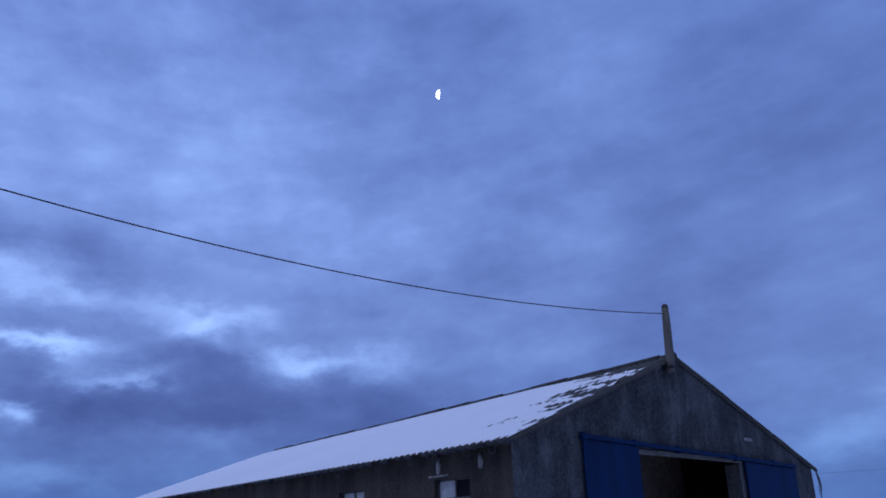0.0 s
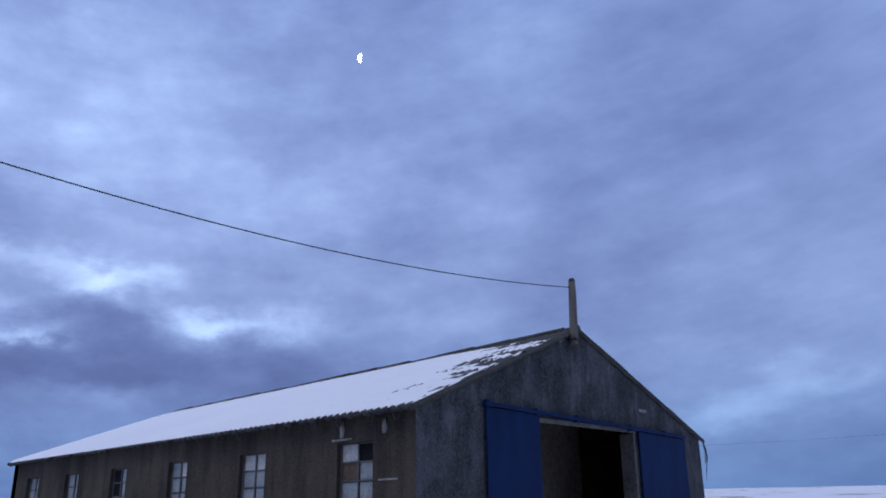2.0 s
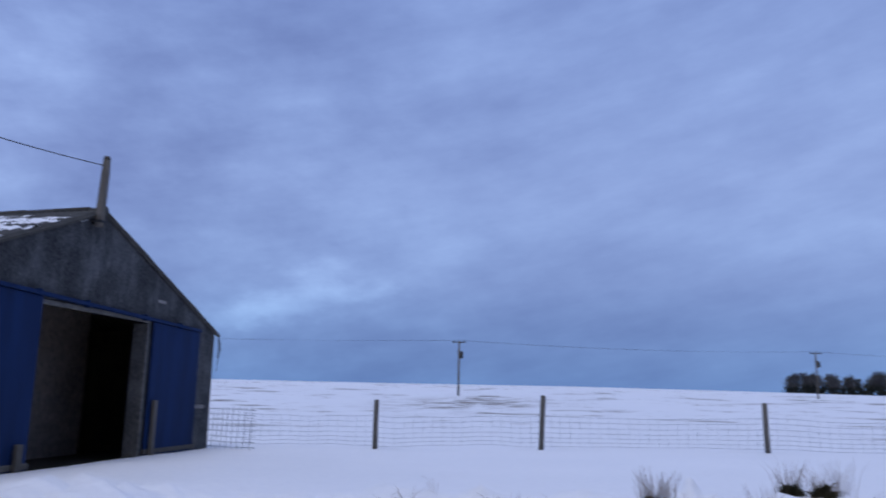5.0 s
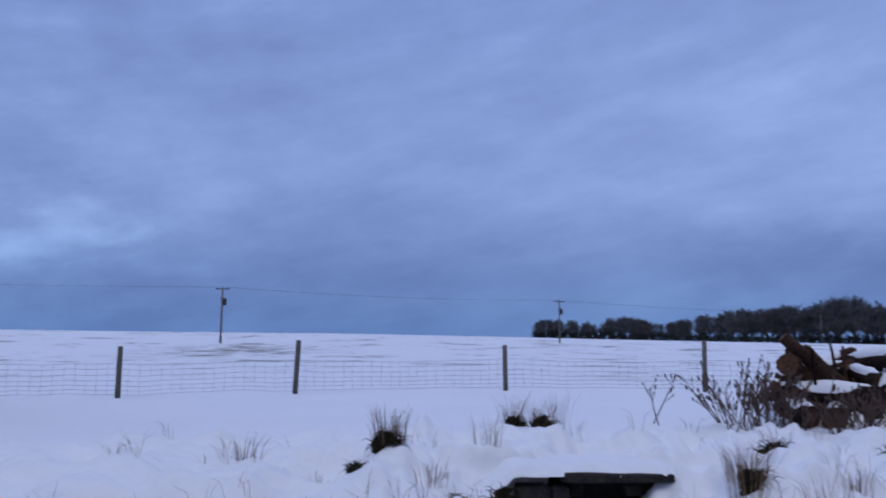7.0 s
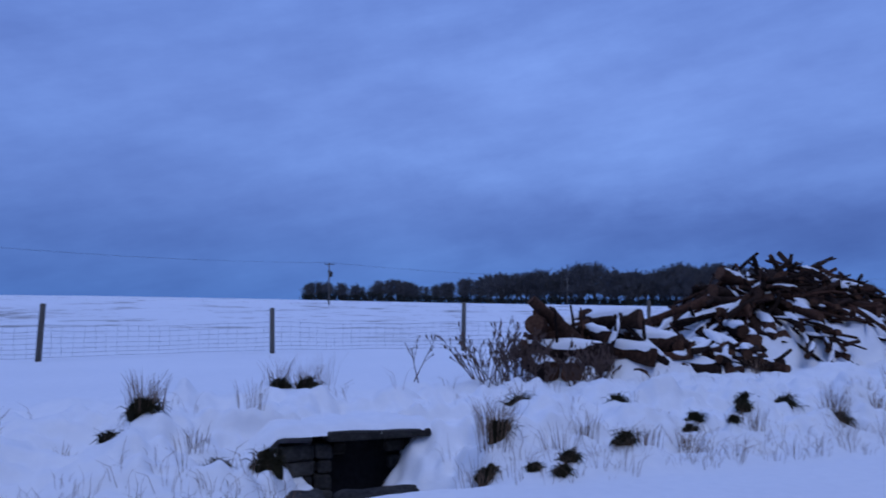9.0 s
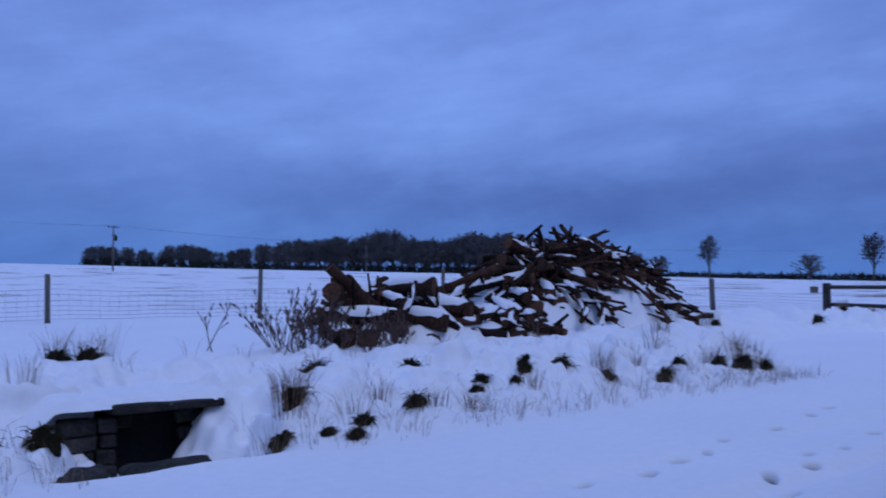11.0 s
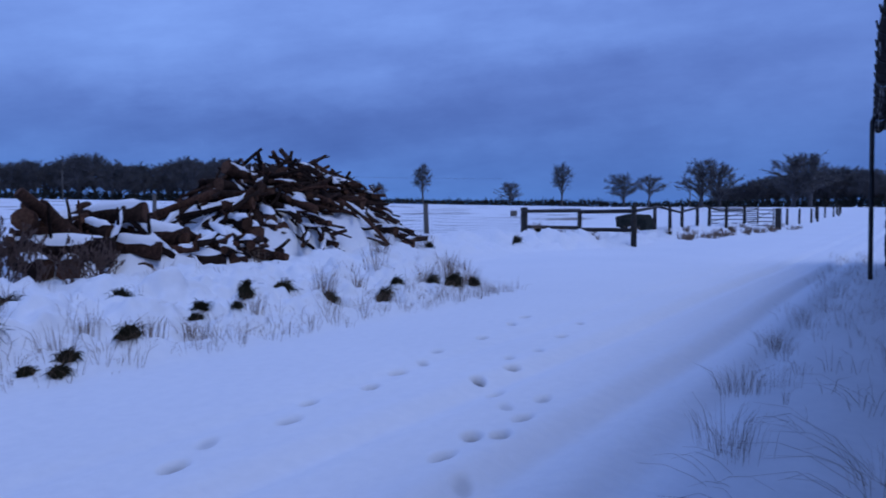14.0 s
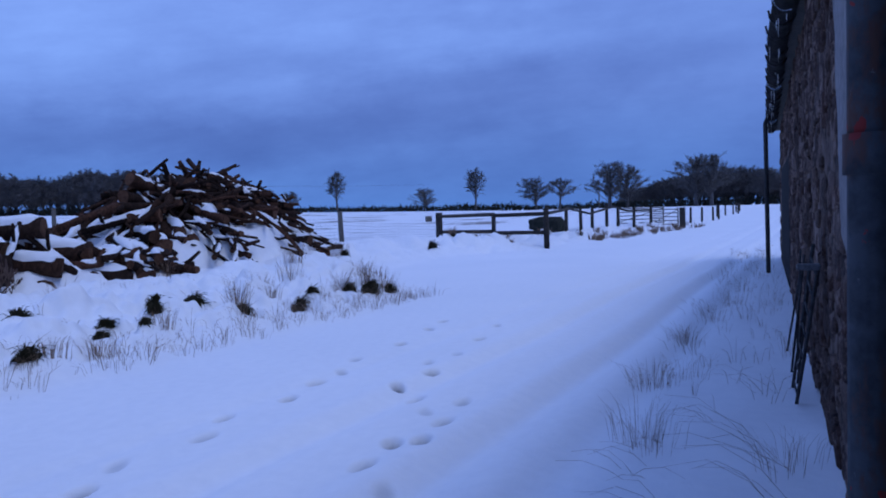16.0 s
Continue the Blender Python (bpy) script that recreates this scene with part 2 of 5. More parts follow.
def bark_material():
    n = Nodes("bark", 0.95)
    c = n.ramp(n.noise(3, 6, 0.65), [(0.35, (0.011, 0.007, 0.005)), (0.65, (0.055, 0.032, 0.023))])
    fine = n.noise(24, 6, 0.7, (1, 1, 0.4))
    c = n.mix(0.5, c, n.ramp(fine, [(0.35, (0.006, 0.004, 0.004)), (0.65, (0.085, 0.052, 0.038))]))
    c = n.mix(1.0, c, n.ramp(n.random(), [(0, (0.4, 0.4, 0.42)), (0.5, (0.95, 0.92, 0.9)), (1, (1.7, 1.35, 1.15))]), "MULTIPLY")
    return n.finish(c, fine, 0.9, 0.02)


def stone_material():
    n = Nodes("rubble_stone", 0.9)
    c = n.ramp(n.random(), [(0.0, (0.02, 0.014, 0.013)), (0.2, (0.085, 0.04, 0.03)), (0.4, (0.03, 0.022, 0.023)), (0.6, (0.11, 0.056, 0.043)), (0.8, (0.042, 0.028, 0.027)), (1.0, (0.24, 0.165, 0.135))])
    lime = n.ramp(n.noise(2.6, 9, 0.78, None, True), [(0.51, (0, 0, 0)), (0.55, (1, 1, 1))])
    c = n.mix(lime, c, (0.33, 0.24, 0.20))
    damp = n.ramp(n.noise(0.9, 6, 0.7, None, True), [(0.40, (0.3, 0.27, 0.26)), (0.58, (1, 1, 1))])
    c = n.mix(1.0, c, damp, "MULTIPLY")
    grain = n.noise(18, 6, 0.72, None, True)
    c = n.mix(0.35, c, n.ramp(grain, [(0.38, (0.015, 0.01, 0.009)), (0.62, (0.22, 0.155, 0.13))]))
    return n.finish(c, grain, 1.0, 0.035)


def mortar_material():
    n = Nodes("lime_mortar", 0.95)
    c = n.ramp(n.noise(2.0, 9, 0.78), [(0.42, (0.04, 0.027, 0.023)), (0.50, (0.19, 0.13, 0.105)), (0.57, (0.40, 0.30, 0.255))])
    damp = n.ramp(n.noise(0.9, 6, 0.7, None, True), [(0.40, (0.3, 0.27, 0.26)), (0.58, (1, 1, 1))])
    c = n.mix(1.0, c, damp, "MULTIPLY")
    grain = n.noise(20, 6, 0.7)
    return n.finish(n.mix(0.3, c, n.ramp(grain, [(0.38, (0.02, 0.015, 0.014)), (0.62, (0.30, 0.24, 0.21))])), grain, 1.0, 0.04)


def pipe_material():
    n = Nodes("peeling_pipe_paint", 0.9)
    c = n.ramp(n.noise(7, 6, 0.65), [(0.35, (0.016, 0.021, 0.028)), (0.6, (0.055, 0.066, 0.08))])
    red = n.ramp(n.noise(6.5, 5, 0.6, (1, 1, 0.7)), [(0.61, (0, 0, 0)), (0.62, (1, 1, 1))])
    rust = n.ramp(n.noise(5, 7, 0.7, (1, 1, 0.4)), [(0.50, (0, 0, 0)), (0.58, (1, 1, 1))])
    pale = n.ramp(n.noise(18, 6, 0.7, (1, 1, 0.6)), [(0.66, (0, 0, 0)), (0.69, (1, 1, 1))])
    c = n.mix(rust, c, (0.075, 0.04, 0.032))
    c = n.mix(red, c, (0.2, 0.022, 0.02))
    c = n.mix(pale, c, (0.13, 0.14, 0.16))
    return n.finish(c, n.noise(30, 5, 0.6), 0.5, 0.006)


GABLE, SIDE, BLUE, BARK = gable_material(), side_material(), blue_material(), bark_material()
STONE, MORTAR, PIPE = stone_material(), mortar_material(), pipe_material()
INNER = two_tone("dim_interior", (0.15, 0.12, 0.10), (0.27, 0.22, 0.185), 0.8, 9)
EARTH = two_tone("trodden_earth", (0.03, 0.024, 0.018), (0.075, 0.06, 0.046), 1.5, 14)
PALE = two_tone("pale_lintel_concrete", (0.055, 0.051, 0.046), (0.15, 0.14, 0.128), 2, 15)
LIME = two_tone("pale_lime_streak", (0.06, 0.056, 0.052), (0.36, 0.34, 0.32), 5, 25)
SHEET = two_tone("grey_corrugated_sheet", (0.022, 0.022, 0.02), (0.065, 0.062, 0.056), 2, 22)
GLASSY = two_tone("dusty_pane", (0.16, 0.185, 0.195), (0.30, 0.33, 0.34), 3, 30, 0.35, 0.1)
WHITEPANE = two_tone("pale_board_pane", (0.36, 0.36, 0.34), (0.56, 0.55, 0.53), 3, 20, 0.6, 0.1)
RUST = two_tone("rusty_sheet", (0.06, 0.04, 0.03), (0.14, 0.095, 0.07), 4, 20)
# near-black colour that stands in for the shade inside openings
BLACK = two_tone("painted_opening_dark", (0.008, 0.008, 0.009), (0.016, 0.016, 0.018), 3, 20)
FRAME = two_tone("window_bar_steel", (0.05, 0.05, 0.05), (0.11, 0.11, 0.11), 6, 40, 0.7)
WOOD = two_tone("weathered_post_wood", (0.06, 0.052, 0.043), (0.13, 0.115, 0.098), 3, 30, 0.9, 0.6, 0.008, 0.0, (6, 6, 0.6), 0.35)
DARKWOOD = two_tone("dark_rail_wood", (0.022, 0.019, 0.017), (0.06, 0.053, 0.047), 3, 30, 0.9, 0.6, 0.008, 0.0, None, 0.3)
WIRE = two_tone("galvanised_wire", (0.13, 0.14, 0.15), (0.22, 0.23, 0.25), 8, 60, 0.5, 0.1, 0.001, 0.4)
CABLE = two_tone("black_cable", (0.01, 0.01, 0.012), (0.02, 0.02, 0.024), 8, 60, 0.6, 0.1, 0.001)
CUT = two_tone("sawn_log_end", (0.035, 0.018, 0.011), (0.12, 0.06, 0.036), 5, 26, 0.9, 0.4, 0.01, 0.0, None, 0.35)
STRAW = two_tone("dry_grass", (0.11, 0.066, 0.042), (0.24, 0.155, 0.10), 4, 30, 0.9, 0.1)
DOCK = two_tone("dead_dock_stems", (0.06, 0.034, 0.026), (0.13, 0.08, 0.06), 5, 30, 0.9, 0.1)
TURF = two_tone("dark_turf", (0.014, 0.014, 0.008), (0.044, 0.038, 0.02), 8, 40, 0.95, 0.8, 0.02)
TWIG = two_tone("bare_twigs", (0.05, 0.046, 0.046), (0.12, 0.112, 0.112), 0.5, 3, 0.95, 0.1, 0.01, 0.0, None, 0.2)
SCRUB = two_tone("evergreen_scrub", (0.012, 0.014, 0.012), (0.035, 0.038, 0.032), 0.5, 3, 0.95, 0.1)
GUTTER = two_tone("black_iron_gutter", (0.006, 0.006, 0.007), (0.05, 0.051, 0.055), 5, 24, 0.95, 0.9, 0.02)
STEEL = two_tone("grey_galvanised_steel", (0.045, 0.048, 0.055), (0.11, 0.115, 0.125), 5, 40, 0.6, 0.2, 0.004)
ICE = two_tone("ice", (0.5, 0.55, 0.6), (0.7, 0.75, 0.8), 6, 30, 0.15, 0.1)
PLASTER = two_tone("grey_plaster", (0.13, 0.12, 0.118), (0.24, 0.225, 0.22), 1.5, 18, 0.9, 0.4)
FLAG = two_tone("culvert_stone", (0.02, 0.019, 0.018), (0.065, 0.06, 0.055), 4, 24, 0.9, 0.8, 0.02, 0.0, None, 0.35)


# rough, dry surfaces with hardly any sheen
for dull in (BLACK, FLAG, SCRUB, TURF, BARK, CUT, DARKWOOD, INNER, EARTH, GABLE, SIDE, STONE, MORTAR):
    dull.node_tree.nodes["Principled BSDF"].inputs["Specular IOR Level"].default_value = 0.1


# ---- mesh helpers ----
def smooth(bm):
    for f in bm.faces:
        f.smooth = True
    return bm


def part(name, bm, material, parent=None, label="", at=None):
    """One bmesh as one mesh object, under a thing or a part."""
    me = bpy.data.meshes.new(name)
    bm.normal_update()
    bm.to_mesh(me)
    bm.free()
    for m in material if isinstance(material, (list, tuple)) else [material]:
        me.materials.append(m)
    ob = new(name, me)
    if at is not None:
        ob.matrix_world = at
    if parent is not None:
        ob.parent = parent
    if label:
        tagged(ob, label)
    return ob


def thing(name, label, category, group="", kind="", at=None):
    ob = tagged(new(name), label, category, group, kind)
    if at is not None:
        ob.matrix_world = at
    return ob


def box(bm, x0, x1, y0, y1, z0, z1, bevel=0.0, mat=0):
    m = Matrix.Translation(((x0 + x1) / 2, (y0 + y1) / 2, (z0 + z1) / 2)) @ Matrix.Diagonal((abs(x1 - x0), abs(y1 - y0), abs(z1 - z0), 1))
    g = bmesh.ops.create_cube(bm, size=1, matrix=m)
    fs = list({f for v in g["verts"] for f in v.link_faces})
    if bevel:
        es = list({e for v in g["verts"] for e in v.link_edges})
        fs += bmesh.ops.bevel(bm, geom=es, offset=bevel, segments=1, affect="EDGES")["faces"]
    for f in fs:
        if f.is_valid:
            f.material_index = mat
    return bm


def tube(bm, pts, radii, sides=6, mat=0, cap=True, capmat=None, lump=0.0, rnd=None):
    """A tube along pts, closed at its ends."""
    pts = [Vector(p) for p in pts]
    rings, ref = [], None
    for i, p in enumerate(pts):
        d = (pts[min(i + 1, len(pts) - 1)] - pts[max(i - 1, 0)]).normalized()
        if ref is None:
            ref = Vector((0, 0, 1)) if abs(d.z) < 0.9 else Vector((1, 0, 0))
        a = d.cross(ref).normalized()
        b = a.cross(d).normalized()
        ref = b
        ring = []
        for k in range(sides):
            w = 2 * math.pi * k / sides
            r = radii[i] * (1 + (rnd.uniform(-lump, lump) if rnd else 0))
            ring.append(bm.verts.new(p + a * (math.cos(w) * r) + b * (math.sin(w) * r)))
        rings.append(ring)
    for r0, r1 in zip(rings, rings[1:]):
        for k in range(sides):
            f = bm.faces.new((r0[k], r0[(k + 1) % sides], r1[(k + 1) % sides], r1[k]))
            f.material_index, f.smooth = mat, sides > 4
    if cap:
        for ring in (list(reversed(rings[0])), rings[-1]):
            bm.faces.new(ring).material_index = mat if capmat is None else capmat
    return bm


def fresh():
    return bmesh.new()


# ---- the ground ----
def step(a, b, v):
    t = np.clip((v - a) / (b - a), 0, 1)
    return t * t * (3 - 2 * t)


def waves(x, y, k, seed):
    """Cheap smooth roughness from a sum of sines."""
    r = np.random.RandomState(seed)
    z = np.zeros_like(x)
    for i in range(9):
        a, s, p = r.uniform(0, 6.28), k * r.uniform(0.5, 1.9), r.uniform(0, 6.28)
        z = z + np.sin((x * np.cos(a) + y * np.sin(a)) * s + p + 0.7 * np.sin((x * np.sin(a) - y * np.cos(a)) * s * 0.6 + p))
    return z / 9


SKY_AZ = [-180, -130, -90, -70, -55, -40, -25, -10, 0, 25, 60, 180]
SKY_EL = [0.0, -0.1, -0.12, -0.08, 0.18, 0.36, 0.58, 0.84, 0.95, 0.92, 0.7, 0.0]
# footprints on the road: place and heading, two lines of walking
FOOT = [(3.30, 3.95), (3.73, 4.15), (4.40, 4.06), (4.90, 4.32), (5.58, 4.23), (6.24, 4.40), (6.74, 4.45), (7.30, 4.64), (8.33, 4.66), (9.43, 4.84), (10.1, 4.96), (9.99, 4.12),
        (3.93, 2.37), (4.26, 2.70), (4.72, 2.76), (4.81, 2.60), (5.30, 2.67), (5.56, 2.94), (5.93, 2.80), (5.95, 3.23), (6.24, 3.56), (6.89, 3.55), (7.33, 3.80), (7.85, 3.72), (8.89, 3.90)]


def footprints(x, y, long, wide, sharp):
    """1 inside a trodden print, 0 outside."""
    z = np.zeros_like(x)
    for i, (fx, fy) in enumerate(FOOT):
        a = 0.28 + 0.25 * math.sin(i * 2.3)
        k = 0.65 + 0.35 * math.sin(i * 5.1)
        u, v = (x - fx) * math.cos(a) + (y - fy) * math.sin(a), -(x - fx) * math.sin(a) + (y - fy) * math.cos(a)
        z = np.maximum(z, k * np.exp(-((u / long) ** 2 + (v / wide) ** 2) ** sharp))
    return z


def ground_z(x, y):
    x, y = np.asarray(x, float), np.asarray(y, float)
    r = np.hypot(x - 0.2, y - 0.3)
    az = np.degrees(np.arctan2(-(x - 0.2), y - 0.3))
    el = np.interp(az, SKY_AZ, SKY_EL)
    near = np.full_like(x, 0.0)
    # bank beside the road, which bends away to the field entrance past x = 12
    edge = np.interp(x, [-60, 11.3, 13.5, 17.5, 24, 29, 36, 50, 90], [6.4, 6.4, 7.2, 10.4, 11.2, 9.6, 10.2, 7.6, 9.5]) + 0.06 * np.sin(x * 1.7) + 0.04 * np.sin(x * 4.1)
    d = y - edge
    wide = 2.3 + 0.3 * np.sin(x * 0.9)
    bank = step(-0.05, wide, d) * 0.42 + step(0.0, 0.5, d) * 0.05
    bank = bank + step(0.1, 1.0, d) * (1 - step(3.0, 5.0, d)) * (0.34 * waves(x, y, 3.4, 4) + 0.21 * waves(x, y, 8.0, 5) + 0.13 * waves(x, y, 17.0, 6))
    near = near + bank
    near = near + step(-0.2, 0.6, d) * step(20, 26, x) * (1 - step(3.0, 6.0, d)) * (0.02 + 0.34 * waves(x, y, 2.2, 7) + 0.32 * waves(x, y, 5.0, 8)) * (x < 80)
    near = near - 0.34 * step(25, 31, x) * step(0.0, 2.5, d) * (1 - step(60, 80, x))
    # left of the ditch the bank is lower and runs out to the barn yard
    yard = 1 - step(-4.0, 1.0, x)
    near = near * (1 - 0.25 * yard)
    # ditch in front of the culvert
    dit = np.exp(-((x - 2.75) / 0.85) ** 2) * step(6.55, 7.1, y) * (1 - step(8.47, 8.56, y))
    near = near - 0.85 * dit
    # drift in front of the barn door
    drift = np.exp(-((x + 6.6) / 1.3) ** 2) * np.exp(-((y - 13.5) / 4.5) ** 2)
    near = near + 0.06 * drift * (1 + waves(x, y, 2.0, 9))
    # verge along the stone building
    wall = (y + 0.11) - (x - 0.29) * 0.0594
    verge = (1 - step(0.5, 2.0, wall)) * (0.03 + 0.035 * waves(x, y, 5.0, 12))
    near = near + np.where(x > -3, verge, 0)
    # wheel tracks
    road = 1 - step(5.6, 6.3, y)
    for yc, dep in ((1.55, 0.025), (1.85, -0.02), (2.2, 0.045), (2.5, -0.03), (3.35, 0.045), (3.65, -0.02), (4.4, 0.025)):
        near = near - road * dep * np.exp(-((y - yc - 0.03 * np.sin(x * 0.5)) / 0.14) ** 2)
    near = near + 0.014 * waves(x, y, 1.4, 21) + 0.007 * waves(x, y, 6, 22) + 0.03 * waves(x, y, 0.35, 23) * step(4, 12, r)
    near = near - 0.07 * footprints(x, y, 0.13, 0.062, 4)
    # the barn stands on its own floor
    near = near - 0.6 * step(8.2, 8.75, -x) * step(8.7, 9.1, y) * (1 - step(17.2, 17.7, y)) * (x > -22.2)
    # trampled snow further along the road
    tr = np.exp(-((x - 26) / 6) ** 2) * np.exp(-((y - 5.3) / 1.1) ** 2)
    near = near + 0.05 * tr * waves(x, y, 5, 31)
    far = 1.5 + np.minimum(r, 430) * np.tan(np.radians(el)) + 0.12 * waves(x, y, 0.08, 41)
    s = step(24, 210, r)
    return near * (1 - s) + far * s


def lines(lo, hi, fine, growth, limit, cap, until):
    """Grid lines: even in the middle, wider and wider outwards."""
    mid = list(np.arange(lo, hi + fine / 2, fine))
    out, d = [], fine
    v = hi
    while v < limit:
        d = min(d * growth, cap) if v < until else d * growth
        v += d
        out.append(v)
    back, d = [], fine
    v = lo
    while v > -limit:
        d *= growth
        v -= d
        back.append(v)
    return np.array(back[::-1] + mid + out)


def sheet(name, xs, ys, material, label):
    X, Y = np.meshgrid(xs, ys)
    Zs = ground_z(X, Y)
    GRID.extend((xs, ys, Zs))
    nx, ny = len(xs), len(ys)
    verts = np.stack([X.ravel(), Y.ravel(), Zs.ravel()], 1)
    i = np.arange(nx * ny).reshape(ny, nx)
    faces = np.stack([i[:-1, :-1].ravel(), i[:-1, 1:].ravel(), i[1:, 1:].ravel(), i[1:, :-1].ravel()], 1)
    me = bpy.data.meshes.new(name)
    me.from_pydata(verts.tolist(), [], faces.tolist())
    me.shade_smooth()
    at = me.attributes.new("field", "FLOAT", "POINT")
    rr = np.hypot(X, Y)
    mask = step(20.5, 27, Y) * step(22, 45, rr)
    at.data.foreach_set("value", mask.ravel().astype(np.float32))
    # tussocks that show through the snow on the rise below the power pole
    at = me.attributes.new("bare", "FLOAT", "POINT")
    at.data.foreach_set("value", np.exp(-((X + 10.5) / 7.0) ** 2 - ((Y - 88) / 22.0) ** 2).ravel().astype(np.float32))
    # mask for the painted dark of the footprints
    at = me.attributes.new("print_shade", "FLOAT", "POINT")
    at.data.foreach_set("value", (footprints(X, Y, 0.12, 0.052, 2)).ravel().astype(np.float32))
    me.materials.append(material)
    return tagged(new(name, me), label, "ground", kind="structure")


GRID = []


def gz(x, y):
    """The height of the ground sheet at one place."""
    xs, ys, zs = GRID
    i, j = int(np.searchsorted(xs, x)) - 1, int(np.searchsorted(ys, y)) - 1
    u, v = (x - xs[i]) / (xs[i + 1] - xs[i]), (y - ys[j]) / (ys[j + 1] - ys[j])
    return float((zs[j, i] * (1 - u) + zs[j, i + 1] * u) * (1 - v) + (zs[j + 1, i] * (1 - u) + zs[j + 1, i + 1] * u) * v)


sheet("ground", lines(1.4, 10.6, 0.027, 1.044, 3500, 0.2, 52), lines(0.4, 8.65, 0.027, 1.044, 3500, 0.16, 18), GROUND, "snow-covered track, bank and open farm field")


# ---- the barn ----
GX, Y0, Y1, YM, BACK = -8.14, 8.61, 17.79, 13.0, -22.3
BASE, EAVE, RIDGE = 0.0, 2.98, 4.72
rnd = random.Random(5)
barn = thing("barn", "long grey concrete barn with snowy roof and blue sliding doors", "barn")


def prism(bm, ring, axis, a, b, mat=0):
    """A flat ring of (u, z) points pushed from a to b along x or y."""
    def put(u, z, w):
        return (w, u, z) if axis == "x" else (u, w, z)
    lo, hi = [bm.verts.new(put(u, z, a)) for u, z in ring], [bm.verts.new(put(u, z, b)) for u, z in ring]
    bm.faces.new(lo).material_index = mat
    bm.faces.new(list(reversed(hi))).material_index = mat
    for i in range(len(ring)):
        j = (i + 1) % len(ring)
        bm.faces.new((lo[j], lo[i], hi[i], hi[j])).material_index = mat
    bmesh.ops.recalc_face_normals(bm, faces=bm.faces)
    return bm


OP0, OP1, OPZ = 11.58, 14.86, 3.0


def roof_z(y):
    return EAVE + (RIDGE - EAVE) * (1 - abs(y - YM) / ((YM - Y0) if y < YM else (Y1 - YM)))


# front gable: two cheeks beside the opening and the piece above it
bm = prism(fresh(), [(Y0, BASE), (OP0, BASE), (OP0, OPZ), (OP1, OPZ), (OP1, BASE), (Y1, BASE), (Y1, EAVE - 0.02), (YM, RIDGE - 0.02), (Y0, EAVE - 0.02)], "x", GX - 0.25, GX)
bmesh.ops.triangulate(bm, faces=[f for f in bm.faces if len(f.verts) > 4])
part("gable_wall", bm, GABLE, barn, "stained grey concrete gable wall")
bm = prism(fresh(), [(Y0, BASE), (Y1, BASE), (Y1, EAVE - 0.02), (YM, RIDGE - 0.22), (Y0, EAVE - 0.02)], "x", BACK, BACK + 0.25)
part("gable_wall", bm, GABLE, barn)
bm = box(fresh(), BACK + 0.25, GX - 0.25, Y1 - 0.25, Y1, BASE, EAVE + 0.01)
part("side_wall", bm, SIDE, barn)

# side wall with its six window openings
WIN = [(-9.82, -9.02), (-12.41, -11.66), (-14.78, -14.11), (-17.11, -16.43), (-19.29, -18.62), (-21.40, -20.72)]
WZ0, WZ1 = 1.40, 2.52
def pierced(xs, zs, holes, y0, y1):
    """A wall along x as one connected mesh, with its openings cut right through."""
    bm = fresh()
    v = {}

    def at(x, y, z):
        k = (round(x, 4), y, round(z, 4))
        if k not in v:
            v[k] = bm.verts.new((x, y, z))
        return v[k]

    def solid(i, j):
        return 0 <= i < len(xs) - 1 and 0 <= j < len(zs) - 1 and (i, j) not in holes
    for i in range(len(xs) - 1):
        for j in range(len(zs) - 1):
            if not solid(i, j):
                continue
            a, b, c, d = xs[i], xs[i + 1], zs[j], zs[j + 1]
            bm.faces.new((at(a, y0, c), at(b, y0, c), at(b, y0, d), at(a, y0, d)))
            bm.faces.new((at(a, y1, d), at(b, y1, d), at(b, y1, c), at(a, y1, c)))
            for e0, e1, n in (((a, c), (a, d), (i - 1, j)), ((b, d), (b, c), (i + 1, j)), ((a, d), (b, d), (i, j + 1)), ((b, c), (a, c), (i, j - 1))):
                if not solid(*n):
                    bm.faces.new((at(e0[0], y0, e0[1]), at(e1[0], y0, e1[1]), at(e1[0], y1, e1[1]), at(e0[0], y1, e0[1])))
    bmesh.ops.recalc_face_normals(bm, faces=bm.faces)
    return bm


xs = sorted([BACK] + [v for w in WIN for v in w] + [GX - 0.25])
bm = pierced(xs, [BASE, WZ0, WZ1, EAVE - 0.02], {(i, 1) for i in range(1, len(xs), 2)}, Y0, Y0 + 0.25)
part("side_wall", bm, SIDE, barn, "brown harled side wall with stains")
# the cheek at the corner is the gable's own plaster, 3 mm proud
part("corner_render", box(fresh(), GX - 0.25, GX - 0.002, Y0 - 0.004, Y0 + 0.02, BASE, EAVE - 0.05), SIDE, barn)
# faint horizontal pour joints and pale patches on the side wall
for z, x0, x1 in ((1.62, -11.5, -9.9), (1.02, -10.4, -9.1), (1.60, -8.95, -8.3), (1.95, -8.9, -8.5), (0.72, -9.0, -8.2), (1.30, -13.4, -12.6), (1.05, -15.4, -14.9)):
    part("pale_joint", box(fresh(), x0, x1, Y0 - 0.008, Y0 + 0.01, z - 0.013, z + 0.013, 0.003), LIME, barn)
for x, z0, z1 in ((-9.72, 2.60, 2.86), (-8.78, 2.60, 2.83)):
    bm = tube(fresh(), [(x, Y0 - 0.004, z1), (x + 0.02, Y0 - 0.006, (z0 + z1) / 2), (x + 0.01, Y0 - 0.004, z0)], [0.025, 0.05, 0.035], 6)
    part("pale_crack", bm, LIME, barn)
